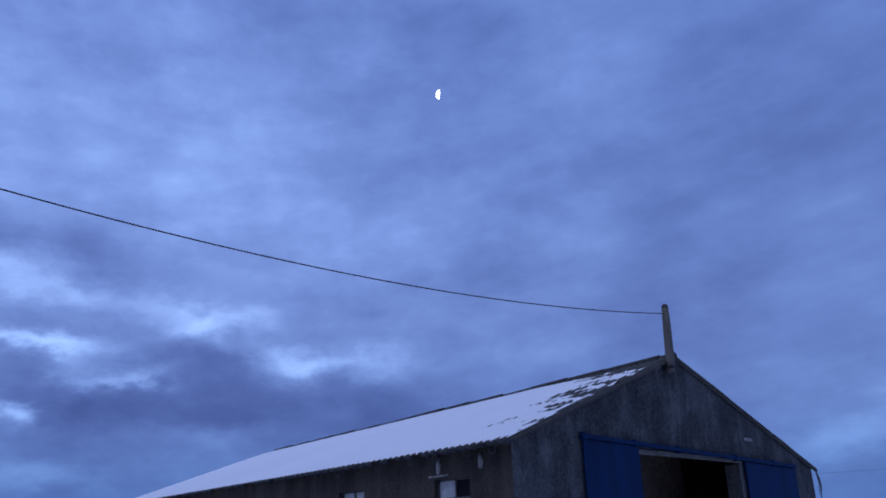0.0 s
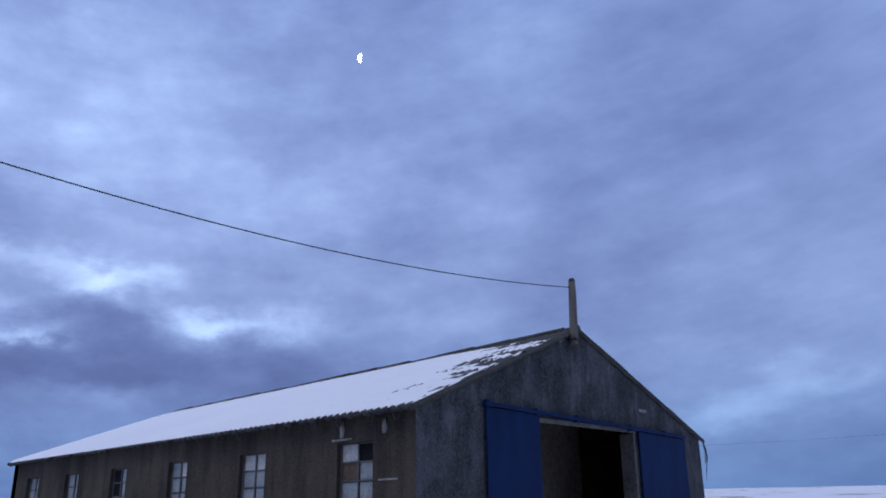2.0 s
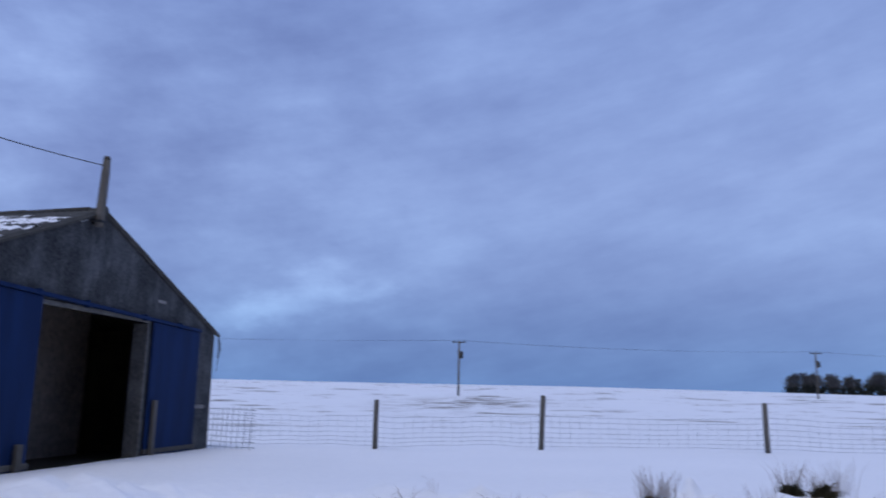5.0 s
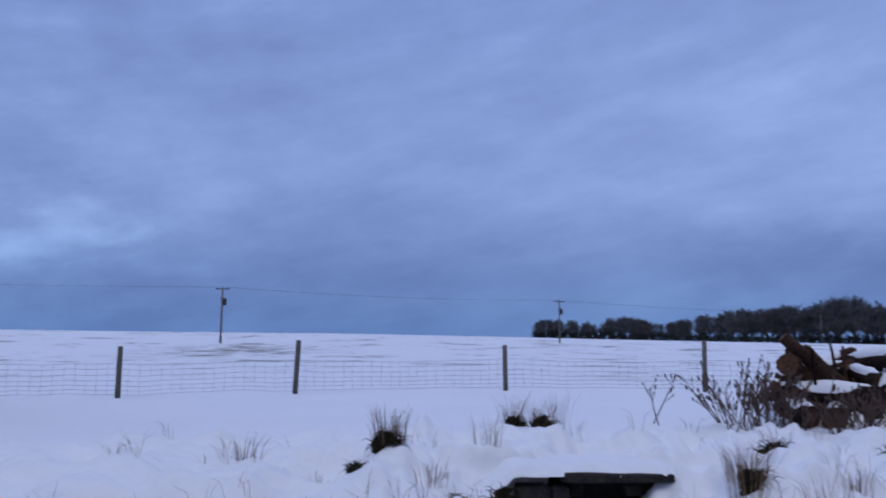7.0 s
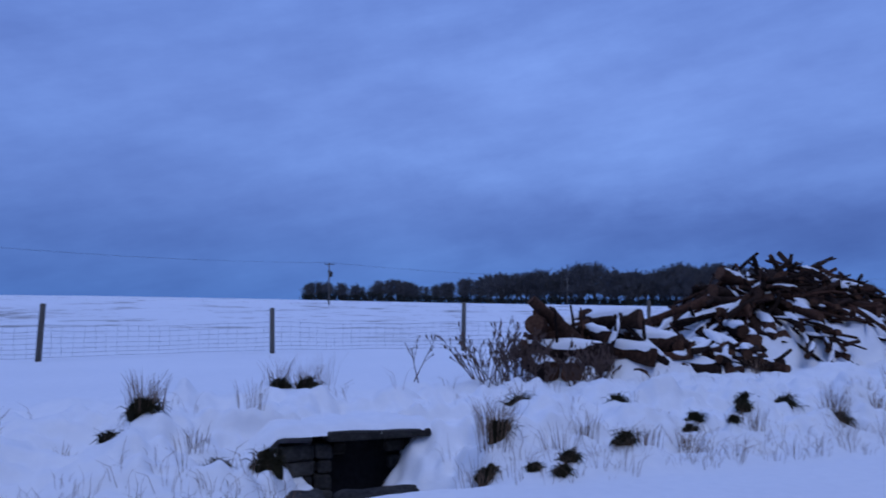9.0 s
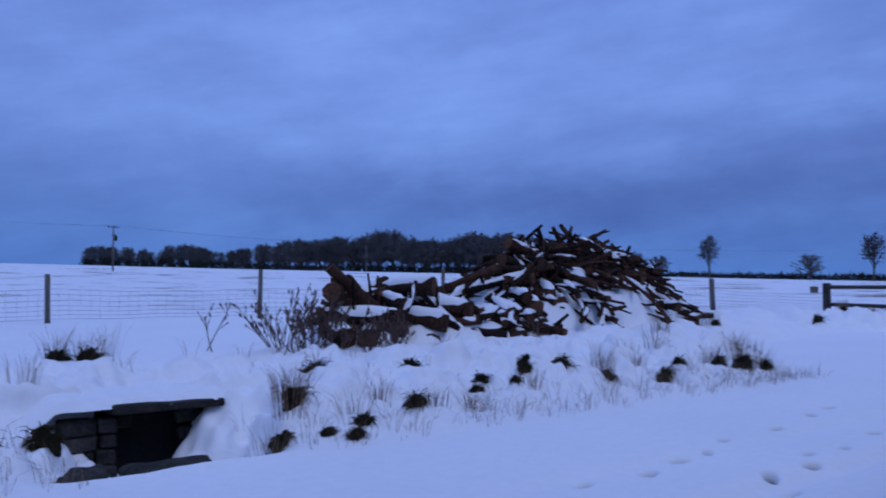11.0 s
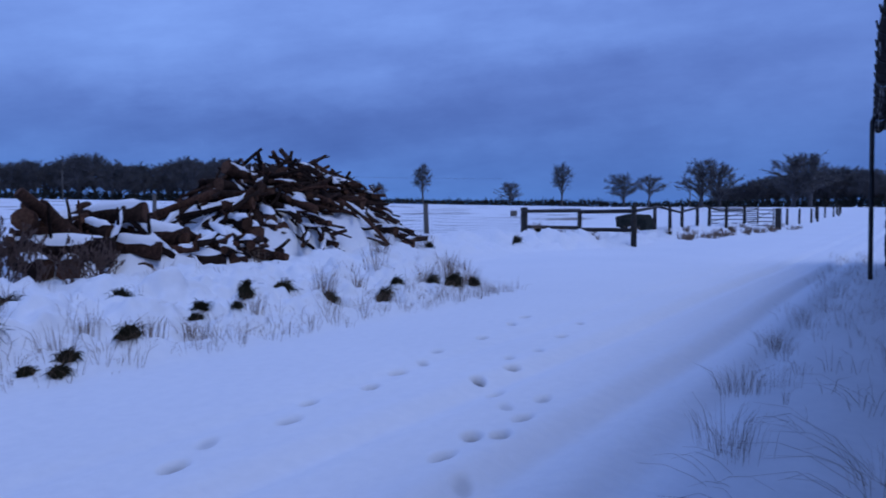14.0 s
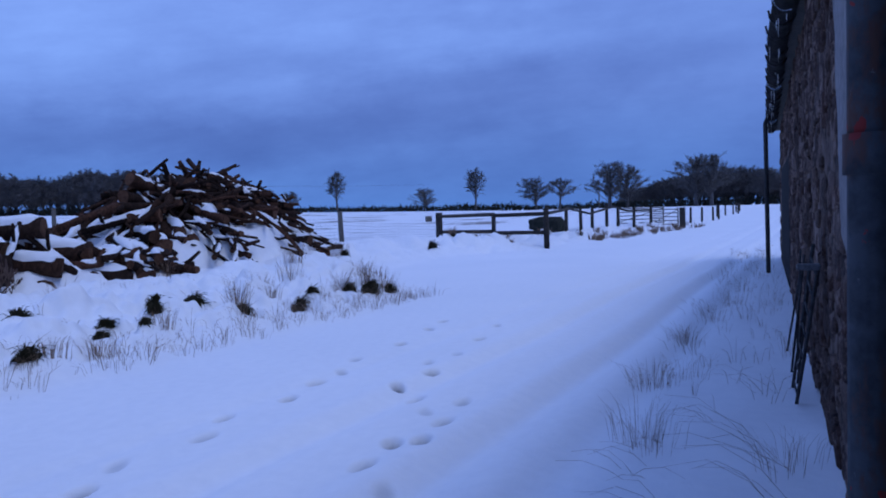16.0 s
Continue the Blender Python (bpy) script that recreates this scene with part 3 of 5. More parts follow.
part("pale_joint", box(fresh(), -9.95, -9.5, Y0 - 0.008, Y0 + 0.01, 2.56, 2.59, 0.004), LIME, barn)

PANE_KIND = [[(WHITEPANE, BLACK), (RUST, GLASSY), (GLASSY, GLASSY), (GLASSY, RUST)], [(WHITEPANE, WHITEPANE), (GLASSY, GLASSY), (GLASSY, GLASSY), (GLASSY, GLASSY)]]
for wi, (a, b) in enumerate(WIN):
    # black sheet behind the panes stands in for the unlit barn inside
    win = part("window", box(fresh(), a, b, Y0 + 0.14, Y0 + 0.15, WZ0, WZ1), BLACK, barn, "small-paned steel window with dusty and broken panes")
    w, h, rows = (b - a), (WZ1 - WZ0), 4
    for r in range(rows):
        for c in range(2):
            kind = PANE_KIND[wi][r][c] if wi < 2 else (WHITEPANE if (wi, r, c) == (2, 0, 1) else BLACK if wi == 3 and c == 0 and r in (0, 1) else GLASSY)
            x0, z1 = a + 0.02 + c * w / 2, WZ1 - 0.02 - r * h / rows
            tilt = rnd.uniform(-0.006, 0.006)
            part("pane", box(fresh(), x0, x0 + w / 2 - 0.03, Y0 + 0.10 + tilt, Y0 + 0.108 + tilt, z1 - h / rows + 0.03, z1), kind, win)
    for c in range(3):
        x = a + 0.012 + c * (w - 0.024) / 2
        part("bar", box(fresh(), x - 0.014, x + 0.014, Y0 + 0.075, Y0 + 0.098, WZ0, WZ1, 0.003), FRAME, win)
    for r in range(rows + 1):
        z = WZ0 + 0.012 + r * (h - 0.024) / rows
        part("bar", box(fresh(), a + 0.026, b - 0.026, Y0 + 0.08, Y0 + 0.097, z - 0.012, z + 0.012, 0.003), FRAME, win)
    part("sill", box(fresh(), a - 0.04, b + 0.04, Y0 - 0.03, Y0 + 0.12, WZ0 - 0.06, WZ0 - 0.002, 0.008), SIDE, win)

# roof: corrugated sheets, with snow lying on the slope towards the road
OVER = 0.16


def slope(bm, ya, yb, x0, x1, lift, nx, ny, ripple, rag=None, thick=0.0):
    grid = []
    for i in range(nx + 1):
        x = x0 + (x1 - x0) * i / nx
        row = []
        for j in range(ny + 1):
            y = ya + (yb - ya) * j / ny
            z = roof_z(min(max(y, Y0), Y1)) - 0.012 * (GX - x) * (1 - abs(y - YM) / 4.9) - (max(0, Y0 - y) + max(0, y - Y1)) * 0.385 + lift + ripple * math.sin(x * 42)
            if rag:
                z += rag(x, j / ny)
            row.append(bm.verts.new((x, y, z)))
        grid.append(row)
    for i in range(nx):
        for j in range(ny):
            bm.faces.new((grid[i][j], grid[i + 1][j], grid[i + 1][j + 1], grid[i][j + 1]))
    bmesh.ops.recalc_face_normals(bm, faces=bm.faces)
    if bm.faces[:] and bm.faces[:][0].normal.z < 0:
        bmesh.ops.reverse_faces(bm, faces=bm.faces)
    if thick:
        bmesh.ops.solidify(bm, geom=bm.faces, thickness=thick)
    return bm


roof = part("roof", slope(fresh(), Y0 - OVER, YM, BACK - 0.1, GX + 0.05, 0.02, 600, 2, 0.013, None, 0.02), SHEET, barn, "corrugated grey roof sheets")
part("roof", slope(fresh(), Y1 + OVER, YM, BACK - 0.1, GX + 0.05, 0.02, 600, 2, 0.013, None, 0.02), SHEET, barn)


def snow_rag(x, v):
    # thin and broken near the front gable, thick elsewhere
    d = GX - x
    bare = max(0.0, 1.0 - d / 2.8) * (0.35 + 0.65 * v)
    n = noise.noise((x * 1.1, v * 14.0, 2.0)) * 0.6 + noise.noise((x * 5.0, v * 30.0, 7.0)) * 0.4
    top = max(0.0, (v - 0.93) / 0.07) * 0.10
    return 0.05 - 0.145 * bare * (0.62 + n * 1.3) - top + 0.012 * n - 0.05 * max(0.0, 1 - v / 0.02)


part("roof_snow", smooth(slope(fresh(), Y0 - OVER + 0.01, YM - 0.12, BACK - 0.05, GX + 0.04, 0.02, 420, 60, 0.004, snow_rag)), SNOW, barn, "lying snow, melted through near the gable")
part("roof_snow", smooth(slope(fresh(), Y1 + OVER - 0.01, YM + 0.12, BACK - 0.05, GX + 0.02, 0.02, 160, 20, 0.004, lambda x, v: 0.03 - (0.07 if v > 0.95 else 0) + 0.02 * noise.noise((x * 2, v * 9, 4)))), SNOW, barn)
x = BACK - 0.1
while x < GX:
    n = rnd.uniform(0.9, 1.3)
    dz = rnd.uniform(-0.012, 0.012)
    part("ridge_tile", tube(fresh(), [(x, YM, RIDGE + dz - 0.012 * (GX - x)), (min(x + n + 0.04, GX + 0.05), YM, RIDGE + 0.008 + dz - 0.012 * (GX - x - n))], [0.062, 0.068], 8), SHEET, barn, "dark rounded ridge capping")
    x += n
# barge board line down both verges and a ragged gutter under the eave
for y0, y1 in ((Y0 - OVER, YM), (Y1 + OVER, YM)):
    za, zb = roof_z(Y0) - OVER * 0.385 - 0.0, RIDGE + 0.01
    part("verge_board", tube(fresh(), [(GX + 0.03, y0, za - 0.03), (GX + 0.03, y1, zb - 0.03)], [0.05, 0.05], 4), SHEET, barn)
for k in range(68):
    x = BACK + 0.1 + k * 0.21
    if rnd.random() < 0.85:
        part("eave_edge", tube(fresh(), [(x - 0.1, Y0 - OVER - 0.01, EAVE - 0.075), (x + 0.11, Y0 - OVER - 0.01, EAVE - 0.085 - rnd.uniform(0, 0.025))], [0.036, 0.04], 6), GUTTER, barn)
for x in (-8.35, -8.9, -9.6, -10.2, -10.9, -12.2):
    ring = [(x + 0.07 * math.cos(w), Y0 - OVER - 0.02, EAVE - 0.15 + 0.07 * math.sin(w)) for w in [math.pi * (0.9 + 1.25 * q / 8) for q in range(9)]]
    part("gutter_bracket", tube(fresh(), ring, [0.012] * 9, 5), GUTTER, barn)

# sliding doors, rail, lintel and post
def dropped(bm, k=0.024, y0=10.1, z0=2.0):
    """The rail and the doors' heads fall slowly along the gable."""
    for v in bm.verts:
        if v.co.z > z0:
            v.co.z -= k * (v.co.y - y0)
    return bm


part("door_rail", dropped(box(fresh(), GX + 0.01, GX + 0.10, 10.1, 16.95, 3.055, 3.12, 0.01)), BLUE, barn, "blue sliding-door rail")
for y in (10.15, 11.45, 12.7, 14.6, 16.0):
    part("rail_bracket", dropped(box(fresh(), GX + 0.002, GX + 0.105, y - 0.025, y + 0.025, 3.03, 3.15, 0.008)), BLUE, barn)
for y0, y1 in ((10.14, 11.56), (14.95, 16.94)):
    door = part("sliding_door", dropped(box(fresh(), GX + 0.03, GX + 0.065, y0, y1, 0.30, 3.045, 0.006)), BLUE, barn, "blue painted sheet sliding door")
    part("bottom_rail", box(fresh(), GX + 0.03, GX + 0.09, y0 - 0.04, y1 + 0.04, 0.40, 0.49, 0.012), WOOD, door, "bare timber bottom rail")
part("lintel", box(fresh(), GX - 0.02, GX + 0.022, OP0 - 0.05, OP1 + 0.05, 2.90, 2.985, 0.012), PALE, barn, "pale concrete lintel")
part("door_jamb", box(fresh(), GX - 0.30, GX + 0.02, OP1 - 0.06, OP1 - 0.002, BASE, 2.895, 0.012), PALE, barn, "pale concrete jamb")
part("door_stop", box(fresh(), GX + 0.09, GX + 0.16, 15.05, 15.17, 0.2, 1.42, 0.01), WOOD, barn, "grey timber door stop")
part("door_stop", box(fresh(), GX + 0.09, GX + 0.16, 11.22, 11.36, 0.1, 0.78, 0.01), WOOD, barn)
part("pale_patch", box(fresh(), GX - 0.01, GX + 0.006, 15.15, 15.45, 3.34, 3.40, 0.003), LIME, barn)
part("pale_patch", box(fresh(), GX - 0.01, GX + 0.006, 17.05, 17.5, 1.24, 1.32, 0.003), LIME, barn)
part("inner_partition", box(fresh(), -10.5, -10.3, 12.2, 16.25, 0.282, 3.3), INNER, barn, "dim blockwork partition inside")
part("inner_partition", box(fresh(), -15.5, -15.3, 13.3, Y1 - 0.3, 0.29, 2.9), INNER, barn)
part("barn_floor", box(fresh(), BACK + 0.3, GX - 0.26, Y0 + 0.26, Y1 - 0.26, -0.2, 0.28), EARTH, barn, "trodden dark earth floor")
# loose torn felt hanging at the corner
bm = fresh()
for k in range(7):
    a, l = rnd.uniform(0, 0.1), rnd.uniform(0.35, 0.9)
    tube(bm, [(GX + 0.05, Y1 + 0.05 + a, 2.9), (GX + 0.07, Y1 + 0.12 + a + rnd.uniform(0, 0.1), 2.9 - l / 2), (GX + 0.05, Y1 + 0.06 + a, 2.9 - l)], [0.008, 0.006, 0.004], 4)
part("hanging_strands", bm, GUTTER, barn, "torn dark strands at the eave corner")

# the ground falls a little along the barn, and the walls with it
for ob in barn.children_recursive:
    for v in ob.data.vertices:
        if v.co.x < GX:
            v.co.z -= 0.0135 * (GX - v.co.x)

pole = thing("gable_pole", "short weathered timber pole bolted to the barn gable", "pole")
bm = tube(fresh(), [(GX + 0.10, 12.73, 4.38), (GX + 0.10, 12.74, 4.6), (GX + 0.10, 12.77, 5.3), (GX + 0.10, 12.78, 5.60)], [0.075, 0.08, 0.075, 0.062], 10, 0, True, None, 0.04, rnd)
part("shaft", bm, WOOD, pole)
part("cap", tube(fresh(), [(GX + 0.10, 12.78, 5.59), (GX + 0.10, 12.78, 5.65)], [0.07, 0.045], 8), WOOD, pole)
part("bracket", box(fresh(), GX + 0.002, GX + 0.19, 12.64, 12.82, 4.44, 4.48, 0.006), GUTTER, pole)
cable = thing("overhead_cable", "thin black overhead cable sagging to the barn pole", "cable")
pts = []
for k in range(41):
    u = k / 40
    y = 12.75 + (-4.2 - 12.75) * u
    pts.append((GX + 0.1 - 1.0 * u, y, 4.95 + 0.0098 * (y - 5.45) ** 2))
part("wire", tube(fresh(), pts, [0.0085] * 41, 6), CABLE, cable)
far_pole = thing("wooden_pole", "plain timber pole carrying the overhead cable", "pole")
part("shaft", tube(fresh(), [(pts[-1][0], -4.2, -0.1), (pts[-1][0], -4.2, 6.1)], [0.12, 0.09], 10), WOOD, far_pole)

moon_dir = Vector((-1935.2, 1723.1, 1584.4)).normalized()
moon_m = Nodes("moon_glow")
moon_m.b.inputs["Emission Color"].default_value, moon_m.b.inputs["Emission Strength"].default_value = (1.0, 0.97, 0.93, 1), 3.2
moon_mat = moon_m.finish((0.8, 0.8, 0.8))
bm = fresh()
R = 17.0
c = bm.verts.new((0, 0, 0))
arc = [bm.verts.new((-R * math.cos(w) * 0.8 + 2, R * math.sin(w) * 1.0, 0)) for w in [math.pi * (-0.5 + k / 24) for k in range(25)]]
inner = [bm.verts.new((2 + 1.0 * math.cos(w), R * math.sin(w), 0)) for w in [math.pi * (-0.5 + k / 24) for k in range(1, 24)]]
ring = arc + inner[::-1]
bm.verts.remove(c)
f = bm.faces.new(ring)
bmesh.ops.triangulate(bm, faces=[f])
moon = part("moon", bm, moon_mat, None, "", look(tuple(moon_dir * 3000), (0, 0, 1.6)) @ pose(0, 0, 0, 0, 180, 4))
tagged(moon, "bright white half moon in the dusk sky", "moon")

# ---- wire fence across the field edge ----
POSTS = [(-7.6, 18.5, 0.8, 0.0), (-4.63, 19.4, 1.16, 0.0), (-0.70, 19.7, 1.26, 2.2), (4.50, 20.3, 1.14, -1.5), (9.6, 19.9, 1.32, 0.6), (16.0, 20.1, 1.42, 0.5), (26.73, 17.3, 1.2, -4.0), (33.3, 16.2, 1.28, 0.0)]


def post(x, y, h, lean, r=0.055, z=None, square=False, material=WOOD, name="fence_post", label="weathered round timber fence post"):
    z0 = gz(x, y) if z is None else z
    ob = thing(name, label, "fence post", "field fence posts", at=pose(x, y, z0, 0, lean, (x * 37) % 360 * 0))
    bm = fresh()
    if square:
        box(bm, -r, r, -r, r, -0.3, h, 0.012)
    else:
        tube(bm, [(0, 0, -0.3), (0, 0, h * 0.5), (0.005, 0, h - 0.02), (0.005, 0, h)], [r * 1.05, r, r * 0.95, r * 0.8], 9, 0, True, None, 0.03, rnd)
    part("shaft", bm, material, ob)
    return ob


for x, y, h, lean in POSTS[1:7]:
    post(x, y, h, lean, 0.062 if x < 20 else 0.1)

fence = thing("wire_fence", "sagging galvanised sheep netting between timber posts", "fence")
RW = [0.12, 0.24, 0.37, 0.51, 0.67, 0.84, 1.0]
for (xa, ya, ha, la), (xb, yb, hb, lb) in zip(POSTS, POSTS[1:]):
    L = math.hypot(xb - xa, yb - ya)
    n = max(6, int(L / 0.45))
    wob = [rnd.uniform(-0.03, 0.03) for _ in range(4)]

    def netz(u, h):
        x, y = xa + (xb - xa) * u, ya + (yb - ya) * u
        g = gz(xa, ya) * (1 - u) + gz(xb, yb) * u
        sag = -0.07 * h * math.sin(math.pi * u) + wob[0] * math.sin(2 * math.pi * u + 1) + wob[1] * math.sin(5 * u * math.pi) * 0.5
        return (x, y - 0.06, g + h * 0.80 + sag)

    bm = fresh()
    for h in RW:
        tube(bm, [netz(k / n, h) for k in range(n + 1)], [0.0045] * (n + 1), 3, cap=False)
    m = int(L / 0.22)
    for k in range(1, m):
        u = k / m
        tube(bm, [netz(u, RW[0]), netz(u + rnd.uniform(-0.004, 0.004), RW[3]), netz(u, RW[-1])], [0.0028] * 3, 3, cap=False)
    part("netting", bm, WIRE, fence)

hurdle = thing("mesh_panel", "loose rusty wire mesh panel propped beside the barn", "mesh panel")
hx, hy = -7.2, 17.35
bm = fresh()
for k in range(8):
    z = gz(hx, hy) + 0.04 + k * 0.115
    tube(bm, [(-8.0, 17.5, z), (-7.3, 17.2, z + rnd.uniform(-0.02, 0.02)), (-6.9, 17.55, z - 0.02)], [0.006] * 3, 4)
for k in range(9):
    u = k / 8
    x = -8.0 + 1.1 * u
    y = 17.5 - 0.3 * math.sin(u * 2.2)
    tube(bm, [(x, y, gz(x, y) - 0.05), (x + 0.02, y, gz(x, y) + 0.9)], [0.006, 0.006], 4)
part("mesh", bm, WIRE, hurdle)

# ---- power line over the field ----
def power_pole(az, d, top, arms, label):
    x, y = 0.2 - d * math.sin(radians(az)), 0.3 + d * math.cos(radians(az))
    z0 = gz(x, y)
    ob = thing("power_pole", label, "power pole", "power line poles")
    part("shaft", tube(fresh(), [(x, y, z0 - 0.5), (x, y, top)], [0.17, 0.12], 8), WOOD, ob)
    part("crossarm", box(fresh(), x - 0.95, x + 0.95, y - 0.06, y + 0.06, top - 0.22, top - 0.08), DARKWOOD, ob)
    for dx in (-0.85, 0.0, 0.85):
        part("insulator", tube(fresh(), [(x + dx, y, top - 0.08), (x + dx, y, top + 0.16)], [0.06, 0.05], 6), GUTTER, ob)
    if arms:
        part("transformer", tube(fresh(), [(x + 0.38, y - 0.1, top - 2.5), (x + 0.38, y - 0.1, top - 1.6)], [0.26, 0.26], 10), GUTTER, ob)
        part("bracket", box(fresh(), x - 0.3, x + 0.55, y - 0.06, y + 0.06, top - 1.55, top - 1.45), GUTTER, ob)
    return Vector((x, y, top))


PA = power_pole(8.05, 118, 9.8, True, "timber power pole with transformer on the snowy rise")
PB = power_pole(-15.8, 150, 10.4, True, "timber power pole with crossarm beside the wood")
PC = power_pole(-32.85, 215, 10.7, False, "timber power pole in front of the wood")
PD = power_pole(-75.65, 190, 5.6, False, "small timber pole beyond the road fence")
line = thing("power_line", "three thin conductors between power poles", "power line")
ends = [Vector((-95, 112, 10.5)), PA, PB, PC, Vector((240, 120, 10.5))]
for a, b in zip(ends, ends[1:]):
    for dx in (-0.85, 0.0, 0.85):
        part("conductor", tube(fresh(), [a + (b - a) * u + Vector((dx, 0, 0.14 - 2.4 * u * (1 - u))) for u in [k / 14 for k in range(15)]], [0.007] * 15, 3, cap=False), CABLE, line)


# ---- cut logs ----
def log_mesh(L, r, bend, rnd, snow=True, stub=0, cover=None, deep=0.03):
    """A branch or trunk along x, with sawn ends, and the snow that lies on it."""
    bm = fresh()
    n = max(4, int(L / 0.28))
    b1, b2, tw = rnd.uniform(-bend, bend), rnd.uniform(-bend, bend) * 0.5, rnd.uniform(0, 6)

    def at(u):
        return Vector(((u - 0.5) * L, b1 * math.sin(u * 3.1) * L + b2 * math.sin(u * 6.5 + tw) * L * 0.4, b2 * math.cos(u * 4 + tw) * L * 0.5))
    pts = [at(k / n) for k in range(n + 1)]
    rad = [r * (1.08 - 0.42 * k / n) * rnd.uniform(0.88, 1.12) for k in range(n + 1)]
    tube(bm, pts, rad, 9 if r > 0.07 else 6, 0, True, 1, 0.14, rnd)
    for _ in range(stub if r < 0.12 else 0):
        u = rnd.uniform(0.3, 0.9)
        p = at(u)
        d = Vector((rnd.uniform(0.3, 1), rnd.uniform(-1, 1), rnd.uniform(-0.6, 1))).normalized()
        l = rnd.uniform(1.5, 5) * r + 0.1
        tube(bm, [p, p + d * l * 0.6, p + d * l + Vector((0, 0, 0.05 * l))], [r * 0.5, r * 0.4, r * 0.33], 6, 0, True, 1)
    sn = None
    if snow:
        sn = fresh()
        u0 = rnd.uniform(0.0, 0.5)
        u1 = min(1.0, u0 + (rnd.uniform(0.3, 0.65) if r < 0.09 else rnd.uniform(0.5, 0.95)))
        if cover:
            u0, u1 = cover
        m = max(4, int(L * (u1 - u0) / 0.14))
        rows = []
        for k in range(m + 1):
            u = u0 + (u1 - u0) * k / m
            p = at(u)
            rr = r * (1.08 - 0.42 * u)
            w = max(0.0, math.sin(math.pi * k / m)) ** 0.5 * (1 + 0.25 * rnd.uniform(-1, 1))
            row = []
            for q in range(6):
                a = (q / 5 - 0.5) * 2.5 * min(1, w + 0.05)
                t = rr * 0.97 + (0.2 * rr + deep) * w * math.cos(a * 1.35)
                row.append(sn.verts.new(p + Vector((0, math.sin(a) * t, math.cos(a) * t))))
            rows.append(row)
        for ra, rb in zip(rows, rows[1:]):
            for q in range(5):
                sn.faces.new((ra[q], ra[q + 1], rb[q + 1], rb[q]))
        bmesh.ops.recalc_face_normals(sn, faces=sn.faces)
        smooth(sn)
    return bm, sn


def put_log(pile, name, x, y, z, L, r, yaw, pitch, rnd, bend=0.05, snow=True, stub=0, cover=None, deep=0.03):
    bm, sn = log_mesh(L, r, bend, rnd, snow, stub, cover, deep)
    m = pose(x, y, z, 0, 0, yaw) @ pose(0, 0, 0, 0, -pitch, 0)
    lg = part(name, bm, [BARK, CUT], pile, "", m)
    if sn is not None:
        ob = part("snow_cap", sn, SNOW, lg)
    return lg


def span_log(pile, p, q, r, bend=0.05, snow=True, stub=0, cover=(0.05, 0.95), deep=0.04):
    """A log that reaches from p (its thick end) to q."""
    p, q = Vector(p), Vector(q)
    d, c = q - p, (p + q) / 2
    return put_log(pile, "log" if r > 0.08 else "branch", c.x, c.y, c.z, d.length, r, math.degrees(math.atan2(d.y, d.x)), math.degrees(math.asin(d.z / d.length)), rnd, bend, snow, stub, cover, deep)


rnd = random.Random(11)
pile = thing("log_pile", "heap of thick sawn logs and trunks under snow on the bank", "log pile")


def mound(x, y):
    """Height of the top of the log pile over the ground."""
    top = np.interp(x, [6.7, 7.1, 7.7, 8.9, 9.5, 10.3, 11.2, 11.8], [0.0, 0.8, 1.05, 1.05, 0.75, 0.5, 0.3, 0.0])
    return float(top) * max(0.0, 1 - ((y - 11.6) / 1.05) ** 2) ** 0.6


bm = fresh()
rows = []
for i in range(50):
    row = []
    for j in range(24):
        x, y = 6.5 + i * 0.11, 10.4 + j * 0.1
        n = noise.noise((x * 2.1, y * 2.1, 15.0)) + 0.6 * noise.noise((x * 5, y * 5, 11.0))
        m = mound(x, y)
        row.append(bm.verts.new((x, y, gz(x, y) - 0.07 + 0.48 * m + 0.34 * n * min(1, m * 2))))
    rows.append(row)
for ra, rb in zip(rows, rows[1:]):
    for j in range(23):
        bm.faces.new((ra[j], rb[j], rb[j + 1], ra[j + 1]))
part("settled_snow", smooth(bm), SNOW, pile, "snow settled between the logs")
# the largest trunks, then the smaller ones thrown about them
for p, q, r, deep in (((7.55, 10.85, 0.84), (6.62, 11.15, 1.72), 0.13, 0.0), ((6.55, 10.95, 1.34), (7.0, 11.45, 1.28), 0.17, 0.0), ((6.82, 11.2, 1.5), (7.3, 11.8, 1.45), 0.12, 0.02), ((7.78, 10.75, 0.82), (6.65, 11.15, 0.92), 0.20, 0.05),
                      ((8.5, 10.85, 1.42), (7.9, 11.6, 1.36), 0.17, 0.05), ((9.42, 10.95, 0.98), (8.15, 11.4, 1.13), 0.15, 0.08), ((8.6, 10.6, 0.80), (7.95, 11.2, 0.94), 0.17, 0.06), ((9.95, 10.7, 0.56), (8.8, 11.0, 0.78), 0.13, 0.04), ((7.8, 10.75, 1.1), (7.7, 11.3, 1.25), 0.12, 0.05),
                      ((7.0, 10.6, 0.6), (7.5, 11.2, 0.7), 0.17, 0.05), ((6.75, 10.7, 0.62), (6.6, 11.3, 0.75), 0.16, 0.05), ((8.3, 10.65, 0.5), (8.5, 11.3, 0.62), 0.14, 0.05), ((9.2, 10.7, 0.55), (9.3, 11.4, 0.7), 0.13, 0.06), ((10.5, 10.7, 0.5), (9.9, 11.1, 0.62), 0.12, 0.05)):
    span_log(pile, p, q, r, 0.05, deep > 0, 0, (0.03, 0.97), deep)
for p, q, r in (((6.95, 10.9, 0.9), (6.94, 10.95, 1.56), 0.03), ((7.3, 10.9, 1.0), (7.22, 10.95, 1.64), 0.03), ((7.42, 10.9, 0.9), (7.41, 10.95, 1.6), 0.025)):
    span_log(pile, p, q, r, 0.03, False)
